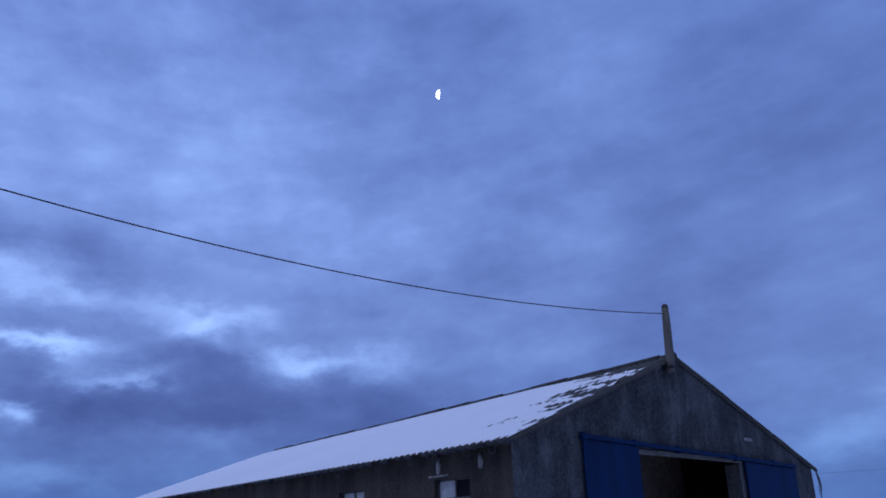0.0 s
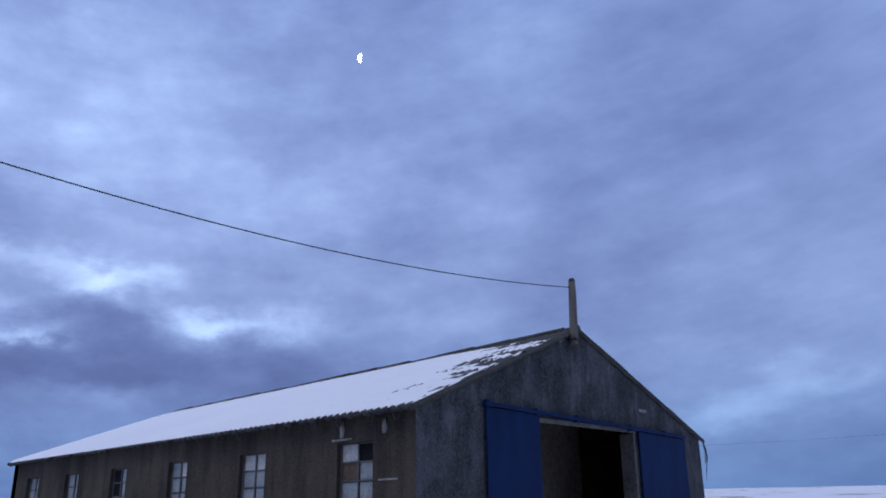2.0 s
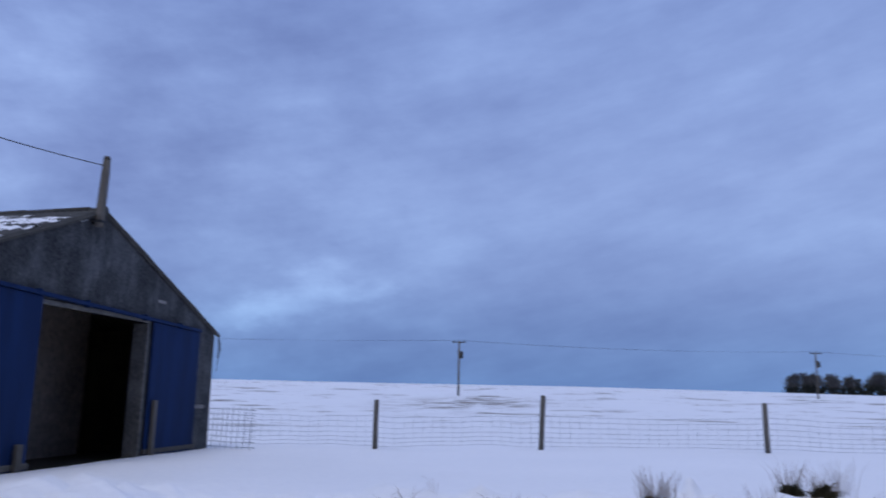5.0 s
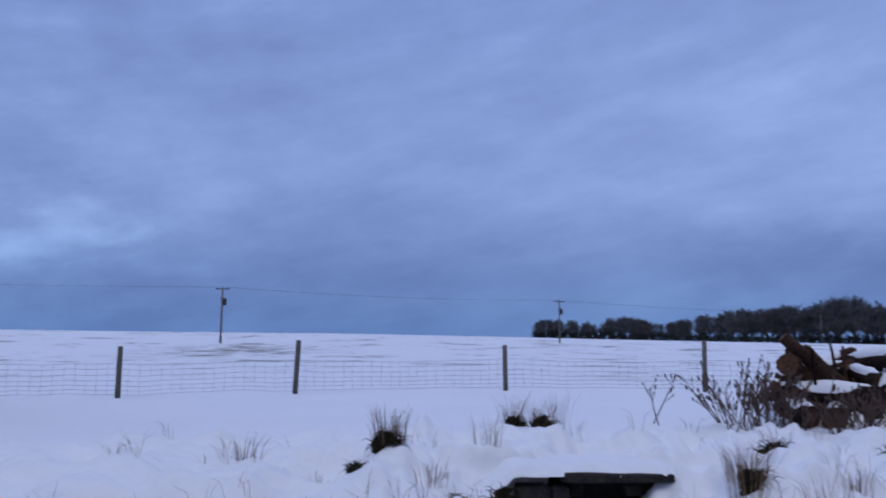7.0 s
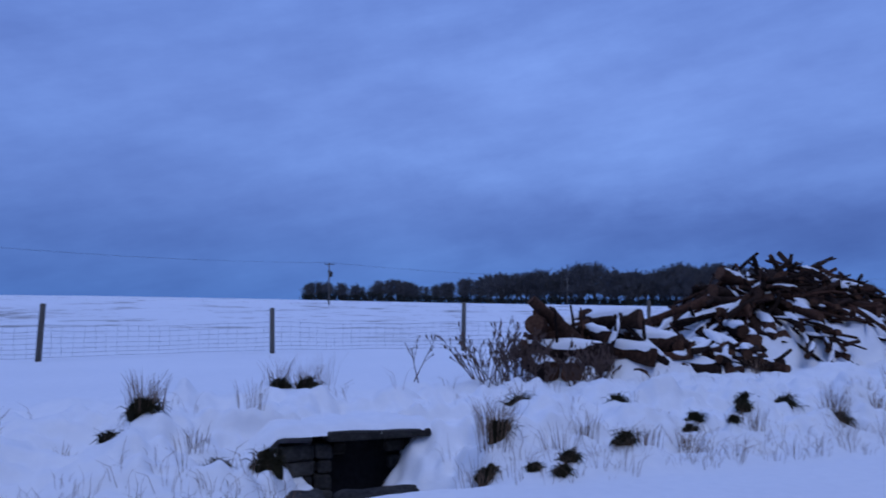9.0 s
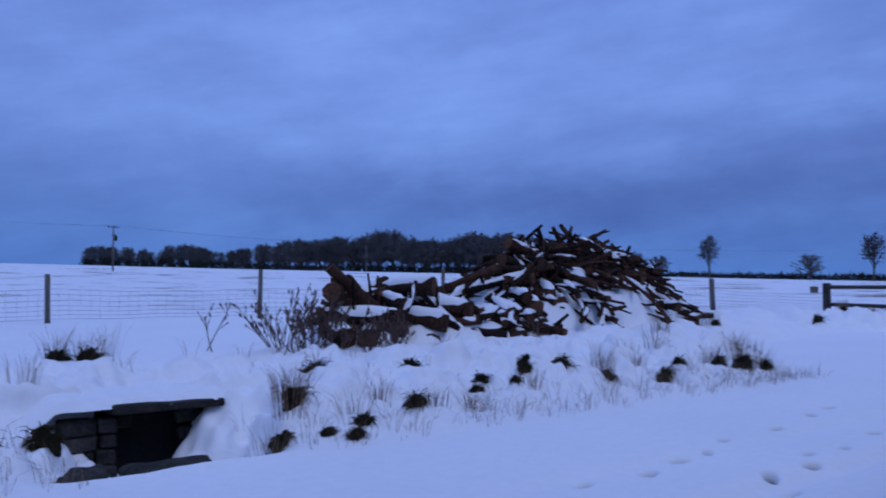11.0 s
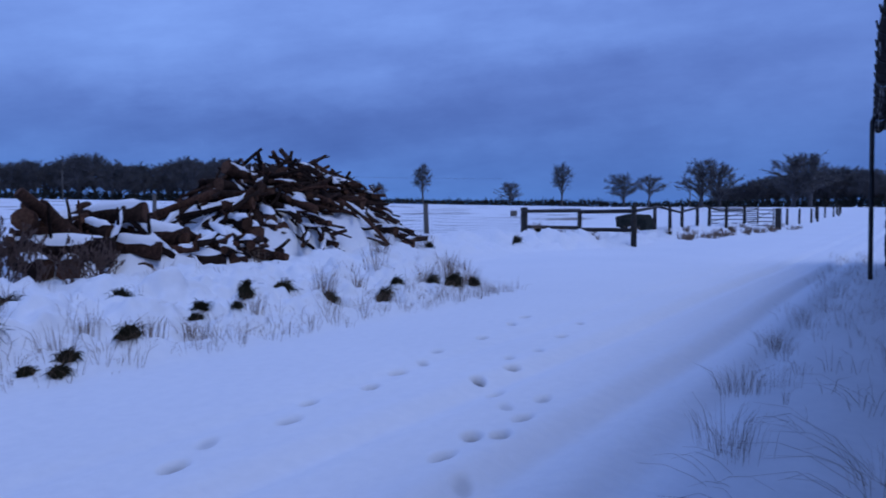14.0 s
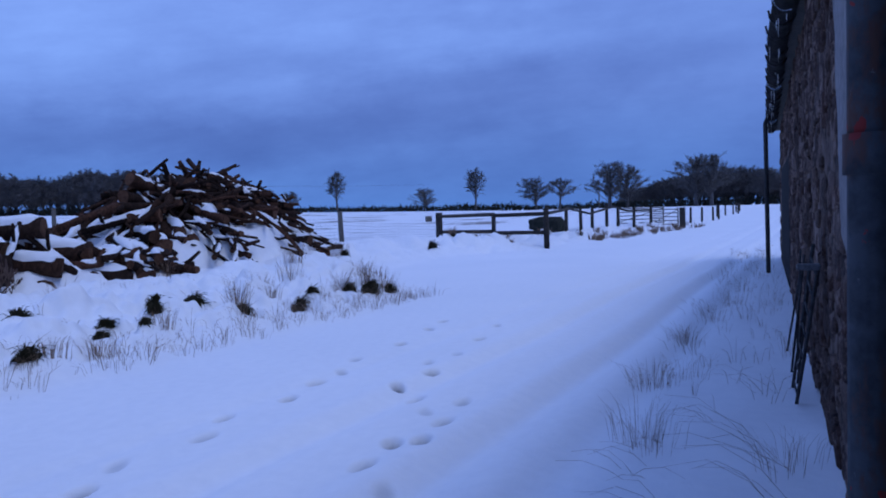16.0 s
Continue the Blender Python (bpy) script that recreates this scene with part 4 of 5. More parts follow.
for p, q, r, deep in (((8.9, 10.7, 0.7), (8.3, 11.0, 1.3), 0.07, 0.02), ((9.6, 10.75, 0.6), (9.1, 11.1, 1.15), 0.06, 0.03), ((10.1, 10.7, 0.55), (10.7, 11.2, 0.95), 0.07, 0.04), ((9.9, 10.6, 0.75), (10.9, 11.0, 0.6), 0.08, 0.05), ((9.3, 10.65, 0.9), (10.2, 11.1, 1.0), 0.06, 0.04), ((7.75, 10.7, 0.95), (8.15, 10.9, 1.5), 0.06, 0.02), ((10.6, 10.7, 0.8), (11.3, 11.2, 0.9), 0.09, 0.05)):
    span_log(pile, p, q, r, 0.12, True, 1, (0.05, 0.9), deep)
for k in range(80):
    x, y = rnd.uniform(7.0, 11.6), rnd.uniform(10.7, 12.1)
    r = rnd.uniform(0.05, 0.13)
    if x < 8.9:
        y = rnd.uniform(11.2, 12.1)
    put_log(pile, "log" if r > 0.09 else "branch", x, y, gz(x, y) + mound(x, y) * rnd.uniform(0.45, 0.85) + 0.03, rnd.uniform(0.5, 1.0), r * 0.85, rnd.uniform(0, 360), rnd.gauss(0, 14), rnd, 0.1, rnd.random() < 0.8, rnd.choice((0, 0, 1)))

heap = thing("branch_heap", "tall tangled heap of cut branches and logs with snow", "brush pile")
HX, HY, RX, RY, HH = 14.7, 13.8, 4.0, 2.3, 1.9


def dome(x, y):
    q = ((x - HX) / RX) ** 2 + ((y - HY) / RY) ** 2
    return gz(x, y) + HH * max(0.0, 1 - q) ** 0.75


bm = fresh()
bmesh.ops.create_icosphere(bm, subdivisions=4, radius=1)
for v in bm.verts:
    n = 0.84 + 0.12 * noise.noise(v.co * 4)
    v.co = Vector((HX + v.co.x * RX * n * 0.9, HY + v.co.y * RY * n * 0.86, 0.3 + max(-0.1, v.co.z) * HH * n * 0.92))
part("core", smooth(bm), BARK, heap, "dark mass of small brushwood")
bm = fresh()
rows = []
for i in range(61):
    row = []
    for j in range(41):
        x, y = HX + (i / 30 - 1) * RX * 1.12, HY + (j / 20 - 1) * RY * 1.12
        q = ((x - HX) / RX) ** 2 + ((y - HY) / RY) ** 2
        n = 0.08 + (0.2 if q > 0.45 else 0.0) + noise.noise((x * 2.3, y * 2.3, 5.0)) + 0.6 * noise.noise((x * 4.5, y * 4.5, 1.0))
        z = dome(x, y) - 0.04 + 0.26 * n - 0.75 * max(0.0, 1 - q * 1.25) - (0.3 if q > 1.15 else 0)
        row.append(bm.verts.new((x, y, z)))
    rows.append(row)
for ra, rb in zip(rows, rows[1:]):
    for j in range(40):
        bm.faces.new((ra[j], rb[j], rb[j + 1], ra[j + 1]))
part("settled_snow", smooth(bm), SNOW, heap, "snow settled between the branches")
for k in range(285):
    a = rnd.uniform(0, 2 * math.pi)
    q = math.sqrt(rnd.random()) * 0.97
    if math.sin(a) > 0.2 and rnd.random() < 0.85:
        a = -a
    x, y = HX + math.cos(a) * q * RX, HY + math.sin(a) * q * RY
    z = dome(x, y) + rnd.uniform(-0.12, 0.10)
    big = rnd.random()
    L, r = (rnd.uniform(0.5, 1.1), rnd.uniform(0.08, 0.135)) if big < 0.25 else (rnd.uniform(0.7, 2.0), rnd.uniform(0.025, 0.065))
    out = math.degrees(math.atan2((y - HY) / RY, (x - HX) / RX))
    yaw = out + rnd.gauss(0, 50) if rnd.random() < 0.35 else rnd.uniform(0, 360)
    rel = math.cos(radians(yaw - out))
    pitch = max(-40.0, min(40.0, -rel * (14 + 24 * q) + rnd.gauss(0, 17)))
    put_log(heap, "log" if big < 0.25 else "branch", x, y, z, L, r, yaw, pitch, rnd, 0.11 if big < 0.25 else 0.22, rnd.random() < (0.93 if z - gz(x, y) < 1.0 else 0.2), rnd.choice((0, 0, 1)))
# short sawn ends that look out of the foot of the heap
for x, z in ((12.09, 0.94), (11.59, 0.78), (10.79, 0.8), (12.53, 0.49), (13.39, 0.56), (14.49, 0.52), (12.91, 1.05), (11.66, 0.5), (15.4, 0.54), (10.73, 0.47), (13.88, 0.93), (11.18, 0.84), (12.2, 0.62), (13.0, 0.75), (14.0, 0.6), (11.3, 0.6), (15.0, 0.85), (12.6, 1.2), (11.9, 1.15), (13.5, 1.25)):
    dx = rnd.uniform(-0.25, 0.45)
    span_log(heap, (x, 11.9 + 0.35 * max(0, z - 0.7), z), (x + dx, 12.7 + 0.35 * max(0, z - 0.7), z + rnd.uniform(0.05, 0.3)), rnd.uniform(0.11, 0.17), 0.06, True, 0, (0.0, 0.95), 0.07)
# thin brushwood sticking out of the crown
for k in range(70):
    a, q = rnd.uniform(3.0, 6.4), math.sqrt(rnd.random()) * 0.6
    x, y = HX + math.cos(a) * q * RX, HY + math.sin(a) * q * RY
    out = math.degrees(a) + rnd.gauss(0, 40)
    put_log(heap, "branch", x, y, dome(x, y) + 0.02, rnd.uniform(0.45, 1.1), rnd.uniform(0.018, 0.04), out, min(32.0, rnd.gauss(8, 16)), rnd, 0.16, False, rnd.choice((0, 1, 2)))
# the trunks and limbs that stand out
for p, q, r, deep in (((13.5, 12.5, 1.64), (14.95, 12.35, 1.2), 0.19, 0.08), ((14.3, 12.3, 1.25), (15.4, 12.0, 0.42), 0.12, 0.07), ((14.8, 13.35, 2.44), (16.05, 13.3, 2.06), 0.15, 0.09), ((18.5, 13.25, 1.29), (17.2, 13.6, 1.34), 0.13, 0.0), ((17.2, 13.1, 1.53), (15.3, 13.3, 1.70), 0.14, 0.02), ((15.8, 13.6, 2.47), (17.6, 13.6, 2.12), 0.05, 0.0),
                      ((16.4, 13.4, 1.95), (17.2, 13.4, 1.96), 0.05, 0.0), ((17.1, 13.4, 1.97), (17.85, 13.4, 1.68), 0.045, 0.0), ((14.0, 13.6, 2.2), (13.74, 13.6, 2.78), 0.07, 0.0), ((14.5, 13.5, 2.35), (14.14, 13.5, 2.80), 0.08, 0.0), ((14.7, 13.5, 2.4), (14.82, 13.5, 2.85), 0.06, 0.0), ((15.0, 13.4, 2.1), (16.07, 13.4, 2.54), 0.06, 0.02), ((15.3, 13.5, 2.5), (16.1, 13.5, 2.81), 0.05, 0.0),
                      ((12.4, 13.2, 2.36), (13.4, 13.3, 2.05), 0.13, 0.03), ((12.1, 13.1, 1.98), (13.1, 13.2, 1.80), 0.13, 0.0), ((11.9, 13.0, 1.78), (10.4, 13.0, 1.36), 0.10, 0.0), ((12.9, 12.9, 1.72), (11.8, 13.0, 1.8), 0.11, 0.0), ((12.6, 12.8, 1.65), (10.85, 12.9, 1.28), 0.09, 0.03), ((16.6, 12.9, 1.25), (18.1, 12.8, 1.15), 0.05, 0.0),
                      ((15.6, 12.6, 1.3), (16.9, 12.2, 0.7), 0.13, 0.03), ((16.2, 12.8, 1.7), (17.4, 12.9, 1.6), 0.10, 0.02), ((17.3, 12.9, 0.5), (17.1, 13.0, 1.3), 0.16, 0.0), ((16.0, 12.2, 0.5), (18.6, 12.1, 0.62), 0.09, 0.03), ((17.3, 11.8, 0.5), (17.9, 12.1, 0.52), 0.15, 0.04)):
    span_log(heap, p, q, r, 0.05, deep > 0, 1, (0.03, 0.85), deep)


# ---- plants on the bank and verge ----
def blades(bm, x, y, z, n, h, spread, width, rnd, droop=0.3, lean=0.0):
    for _ in range(n):
        a, s = rnd.uniform(0, 6.28), rnd.uniform(0, spread)
        bx, by = x + math.cos(a) * s * 0.6, y + math.sin(a) * s * 0.6
        hh = h * rnd.uniform(0.45, 1.1)
        dx, dy = math.cos(a) * droop * hh * rnd.uniform(0.3, 1) + lean * hh, math.sin(a) * droop * hh * rnd.uniform(0.3, 1)
        w = width * rnd.uniform(0.6, 1.2)
        p = [Vector((bx, by, z - 0.03)), Vector((bx + dx * 0.35, by + dy * 0.35, z + hh * 0.55)), Vector((bx + dx, by + dy, z + hh * (1 - 0.25 * droop)))]
        tube(bm, p, [w, w * 0.8, w * 0.25], 3, cap=False)


def tuft(x, y, n=60, h=0.35, spread=0.22, kind=STRAW, turf=True, droop=0.45, width=0.003, label="tuft of dry yellow grass poking through snow"):
    ob = thing("grass_tuft", label, "grass tuft", "bank grass tufts")
    z = gz(x, y)
    bm = fresh()
    blades(bm, x, y, z, int(n * 0.6), h * 0.85, spread * 1.2, width, rnd, droop)
    part("foliage", bm, kind, ob)
    if turf:
        clod(x, y - 0.08, spread * 0.75, ob)
    return ob


def clod(x, y, r, parent=None):
    """A dark clump of turf and moss where the snow has slid off."""
    r *= 0.85
    z = gz(x, y)
    bm = fresh()
    bmesh.ops.create_icosphere(bm, subdivisions=3, radius=1)
    o = rnd.uniform(0, 50)
    for v in bm.verts:
        n = 0.6 + 0.7 * noise.noise(v.co * 1.7 + Vector((o, 0, 0))) + 0.3 * noise.noise(v.co * 5 + Vector((0, o, 0)))
        v.co = Vector((x + v.co.x * r * n, y + v.co.y * r * 0.6 * n, z - 0.02 + v.co.z * r * 1.15 * n))
    for _ in range(230):
        a, q = rnd.uniform(0, 6.28), rnd.uniform(0.05, 0.75)
        p = Vector((x + math.cos(a) * r * q, y + math.sin(a) * r * 0.5 * q, z + r * 0.7 * (1 - q)))
        d = Vector((math.cos(a) * 0.7 + rnd.gauss(0, 0.4), math.sin(a) * 0.5 - 0.4, rnd.uniform(-0.6, 1.2))) * rnd.uniform(0.25, 0.85) * r
        tube(bm, [p, p + d * 0.6, p + d + Vector((0, 0, -0.35 * r))], [0.006, 0.004, 0.001], 3, cap=False)
    if parent is None:
        return tagged(part("turf_clump", bm, TURF), "dark mossy turf clump bare of snow on the bank", "turf", "bank turf clumps")
    return part("turf", bm, TURF, parent, "dark turf at the foot of the blades")


for x, y, r in ((0.49, 8.1, 0.13), (1.8, 7.6, 0.2), (1.38, 7.75, 0.14), (4.8, 8.35, 0.22), (6.15, 8.3, 0.2), (5.27, 7.0, 0.19), (6.75, 7.65, 0.16), (6.55, 7.5, 0.12), (7.85, 8.0, 0.2), (7.65, 7.8, 0.16), (8.5, 7.95, 0.24),
                (3.75, 7.05, 0.17), (4.1, 6.8, 0.1), (4.55, 6.9, 0.14), (10.0, 7.3, 0.24), (10.4, 7.35, 0.16), (12.0, 7.3, 0.3), (4.3, 6.65, 0.12), (7.0, 7.3, 0.1), (19.5, 12.9, 0.25), (24.0, 12.0, 0.3)):
    clod(x, y, r)
for x, y, n, h in ((0.78, 8.5, 100, 0.45), (0.9, 8.6, 40, 0.4), (2.7, 11.3, 90, 0.55), (3.05, 11.2, 110, 0.45), (3.35, 11.4, 50, 0.6), (3.9, 7.2, 80, 0.6), (3.6, 7.0, 60, 0.45), (4.6, 7.1, 40, 0.4), (8.6, 7.3, 90, 0.55), (9.0, 7.6, 60, 0.5), (11.4, 7.4, 120, 0.5), (12.3, 7.5, 140, 0.5),
                   (12.8, 7.4, 120, 0.45), (11.0, 8.2, 60, 0.5), (10.4, 8.3, 60, 0.45), (13.2, 8.1, 70, 0.45), (12.2, 9.0, 70, 0.5), (17.8, 12.0, 80, 0.55), (18.8, 12.2, 90, 0.6), (14.6, 8.6, 60, 0.4), (8.2, 10.2, 70, 0.45), (5.2, 9.0, 40, 0.35), (4.05, 7.45, 110, 0.5), (4.2, 7.8, 70, 0.4), (5.0, 7.3, 60, 0.35), (5.6, 7.1, 70, 0.3), (6.2, 7.2, 60, 0.35), (7.4, 7.4, 60, 0.35), (9.6, 7.5, 80, 0.45), (1.2, 8.0, 50, 0.3), (0.1, 8.2, 40, 0.3), (-0.6, 8.4, 50, 0.35), (1.9, 8.9, 40, 0.4), (10.6, 10.5, 60, 0.4)):
    tuft(x, y, n, h, 0.26, turf=n > 85)

bm = fresh()
for k in range(520):
    x = rnd.uniform(-2.0, 13.2)
    y = 6.45 + abs(rnd.gauss(0, 0.55)) + (rnd.uniform(0, 3) if rnd.random() < 0.15 else 0)
    if 2.0 < x < 3.6 and y < 8.4:
        continue
    blades(bm, x, y, gz(x, y), rnd.randint(2, 6), rnd.uniform(0.10, 0.34), 0.15, 0.0022, rnd, 0.9, rnd.uniform(-0.1, 0.1))
tagged(part("bank_stalks", bm, STRAW), "sparse dry stalks along the snowy bank", "grass", kind="stuff")


def dock(x, y, n, h, spread):
    """Branched dead weed stems with seed heads."""
    ob = thing("dead_weed_bush", "clump of dark dead weed stems with seed heads", "weed bush", "bank weeds")
    bm, seeds = fresh(), fresh()
    for _ in range(n):
        a = rnd.uniform(0, 6.28)
        bx, by = x + rnd.uniform(-1, 1) * spread * 0.6, y + rnd.uniform(-1, 1) * spread * 0.3
        z = gz(bx, by)
        d = Vector((rnd.gauss(0, 0.36) + (bx - x) * 0.5, rnd.gauss(0, 0.2), 1)).normalized()
        l = h * rnd.uniform(0.55, 1.08)
        base = Vector((bx, by, z - 0.03))
        tip = base + d * l
        tube(bm, [base, base + d * l * 0.5 + Vector((rnd.uniform(-0.03, 0.03), 0, 0)), tip], [0.009, 0.007, 0.003], 4, cap=False)
        for _ in range(rnd.randint(3, 6)):
            u = rnd.uniform(0.4, 0.98)
            p = base + d * l * u
            e = (d + Vector((rnd.uniform(-0.9, 0.9), rnd.uniform(-0.6, 0.6), 0.1))).normalized()
            q = rnd.uniform(0.08, 0.24)
            tube(bm, [p, p + e * q], [0.005, 0.003], 3, cap=False)
            for _ in range(3):
                s = p + e * q * rnd.uniform(0.5, 1.1)
                bmesh.ops.create_icosphere(seeds, subdivisions=1, radius=rnd.uniform(0.006, 0.013), matrix=Matrix.Translation(s) @ Matrix.Diagonal((1, 1, 2.6, 1)))
    tagged(part("stalk", bm, DOCK, ob), kind="stuff")
    tagged(part("seed_head", seeds, DOCK, ob), kind="stuff")


dock(5.6, 10.2, 46, 0.82, 0.7)
dock(6.15, 10.3, 22, 0.75, 0.45)
dock(6.9, 10.0, 44, 0.46, 0.55)
dock(4.3, 10.2, 2, 0.6, 0.1)

# verge grass beside the stone building
bm = fresh()
for k in range(120):
    d = rnd.uniform(6.0, 26)
    s = rnd.choice((rnd.gauss(0.35, 0.15), rnd.gauss(0.95, 0.16)))
    x, y = 0.29 + d * 0.998, -0.08 + d * 0.0593 + max(0.08, s)
    blades(bm, x, y, gz(x, y), rnd.randint(2, 6), rnd.uniform(0.12, 0.36), 0.18, 0.0022, rnd, 0.9, -0.1)
tagged(part("verge_grass", bm, STRAW), "thin dry grass sticking out of verge snow", "grass", kind="stuff")
for x, y, n, h in ((5.15, 1.2, 70, 0.36), (5.35, 1.3, 50, 0.42), (6.9, 1.5, 130, 0.32), (7.2, 1.3, 60, 0.3), (9.2, 1.6, 120, 0.34), (10.8, 1.5, 90, 0.34), (12.5, 1.4, 80, 0.34), (4.95, 0.42, 40, 0.34), (5.1, 0.35, 30, 0.3), (14.5, 1.5, 80, 0.4), (8.6, 0.5, 40, 0.4)):
    tuft(x, y, n, h, 0.3, turf=False, droop=0.6, width=0.0013, label="wispy tuft of bleached grass on the verge")


def wisps(x, y, n, l, wide):
    """Long bent grass stems that hang over towards the road."""
    ob = thing("long_grass", "long bent bleached grass stems over the verge snow", "grass", "verge grass")
    z = gz(x, y)
    bm = fresh()
    for _ in range(n):
        a = radians(115 + rnd.gauss(0, wide))
        k = l * rnd.uniform(0.5, 1.1)
        rise = rnd.uniform(0.35, 1.2)
        b = Vector((x + rnd.gauss(0, 0.06), y + rnd.gauss(0, 0.06), z - 0.03))
        d = Vector((math.cos(a), math.sin(a), 0))
        tube(bm, [b, b + d * k * 0.3 + Vector((0, 0, rise * k * 0.38)), b + d * k * 0.65 + Vector((0, 0, rise * k * 0.6)), b + d * k + Vector((0, 0, rise * k * 0.55))], [0.0014, 0.0013, 0.001, 0.0006], 3, cap=False)
    tagged(part("stem", bm, STRAW, ob), kind="stuff")


for x, y, n, l, wide in ((4.6, 1.15, 6, 0.5, 40), (5.0, 0.45, 7, 0.75, 25), (4.35, 0.4, 6, 0.6, 40), (5.2, 1.2, 6, 0.45, 55), (5.9, 0.9, 4, 0.4, 60), (6.8, 0.6, 6, 0.5, 60), (4.1, 0.95, 4, 0.4, 40)):
    wisps(x, y, n, l, wide)

# ---- culvert ----
culvert = thing("culvert", "small stone culvert mouth with slab lintel in the bank", "culvert")
# solid black block painted as the shade within the culvert mouth
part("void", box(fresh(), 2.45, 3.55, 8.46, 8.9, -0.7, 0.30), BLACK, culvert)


def stone(x0, x1, y0, y1, z0, z1, parent, name="stone", material=FLAG, rough=0.03):
    bm = fresh()
    box(bm, x0, x1, y0, y1, z0, z1, 0.02)
    o = rnd.uniform(0, 99)
    for v in bm.verts:
        v.co += Vector((noise.noise(v.co * 4 + Vector((o, 0, 0))), noise.noise(v.co * 4 + Vector((0, o, 0))), noise.noise(v.co * 4 + Vector((0, 0, o))))) * rough
    return part(name, bm, material, parent)


stone(2.50, 3.62, 8.08, 8.6, 0.22, 0.32, culvert, "lintel")
for k in range(5):
    z = -0.55 + k * 0.15
    w = rnd.uniform(0.2, 0.34)
    stone(2.08, 2.08 + w, 8.22, 8.5, z, z + 0.14, culvert)
    stone(2.10 + w, 2.58, 8.20, 8.5, z, z + 0.14, culvert)
    stone(3.42, 3.62 + rnd.uniform(0, 0.1), 8.22, 8.5, z, z + 0.14, culvert)
for x, z, w in ((3.2, 0.06, 0.22), (3.25, -0.12, 0.2), (2.62, 0.05, 0.16)):
    stone(x, x + w, 8.36, 8.5, z, z + 0.13, culvert)
bm = fresh()
rows = []
for i in range(30):
    u = i / 29
    row = []
    for j in range(9):
        v = j / 8
        n = noise.noise((u * 9, v * 3, 4.0))
        row.append(bm.verts.new((1.7 + 2.2 * u, 8.12 + 0.65 * v + 0.05 * n, 0.335 + 0.12 * math.sin(min(1, v * 2.5) * 1.57) * (0.7 + 0.5 * n) - 0.25 * max(0, 1 - u * 7) - 0.2 * max(0, u * 7 - 6) - (0.04 if j == 0 else 0))))
    rows.append(row)
for ra, rb in zip(rows, rows[1:]):
    for j in range(8):
        bm.faces.new((ra[j], rb[j], rb[j + 1], ra[j + 1]))
part("snow_cap", smooth(bm), SNOW, culvert, "snow lying on the lintel slab")


def rock(bm, c, size, seed):
    bmesh.ops.create_icosphere(bm, subdivisions=4, radius=1)
    for v in bm.verts:
        p = v.co.copy()
        n = 0.9 + 0.28 * noise.noise(p * 1.6 + Vector((seed, 0, 0))) + 0.08 * noise.noise(p * 5 + Vector((0, seed, 0)))
        q = [math.copysign(abs(w) ** 0.7, w) for w in p]
        v.co = Vector((c[0] + q[0] * size[0] * n, c[1] + q[1] * size[1] * n, c[2] + q[2] * size[2] * n))
    return smooth(bm)


for c, size, label in (((2.72, 7.18, -0.24), (0.44, 0.22, 0.22), "dark stone slab half under snow before the culvert"), ((2.0, 7.15, -0.2), (0.24, 0.2, 0.2), "dark rounded stone half under snow before the culvert"), ((1.72, 7.75, 0.02), (0.2, 0.14, 0.13), "small dark stone in the bank beside the culvert")):
    b = thing("boulder", label, "boulder", "ditch boulders")
    part("rock", rock(fresh(), c, size, c[0] * 9), FLAG, b)

# ---- stone building beside the road ----
WD = Vector((0.99824, 0.0593, 0))
WNV = Vector((-0.0593, 0.99824, 0))
W0 = Vector((0.290, -0.112, 0))
WM = Matrix(((WD.x, WNV.x, 0, W0.x), (WD.y, WNV.y, 0, W0.y), (0, 0, 1, 0), (0, 0, 0, 1)))
DEND, TOP = 22.5, 3.36
stead = thing("stone_building", "old rubble stone farm building with black gutter", "farm building", at=WM)
part("wall", box(fresh(), -12, DEND, -5.0, -0.03, -0.3, TOP), MORTAR, stead, "crumbling lime mortar and rubble core")
# roof is out of view; its ridge is raised to shade the verge
bm = fresh()
prism(bm, [(-5.3, TOP + 0.02), (0.10, TOP + 0.02), (0.10, TOP + 0.06), (-2.5, 6.2)], "x", -12.2, DEND + 0.2)
part("roof", bm, SHEET, stead, "dark slate roof")
def eave(d):
    """How far the gutter hangs out from the wall: it sags inwards near the downpipe."""
    return 0.20 - 0.10 * max(0.0, min(1.0, (9.4 - d) / 2.5))


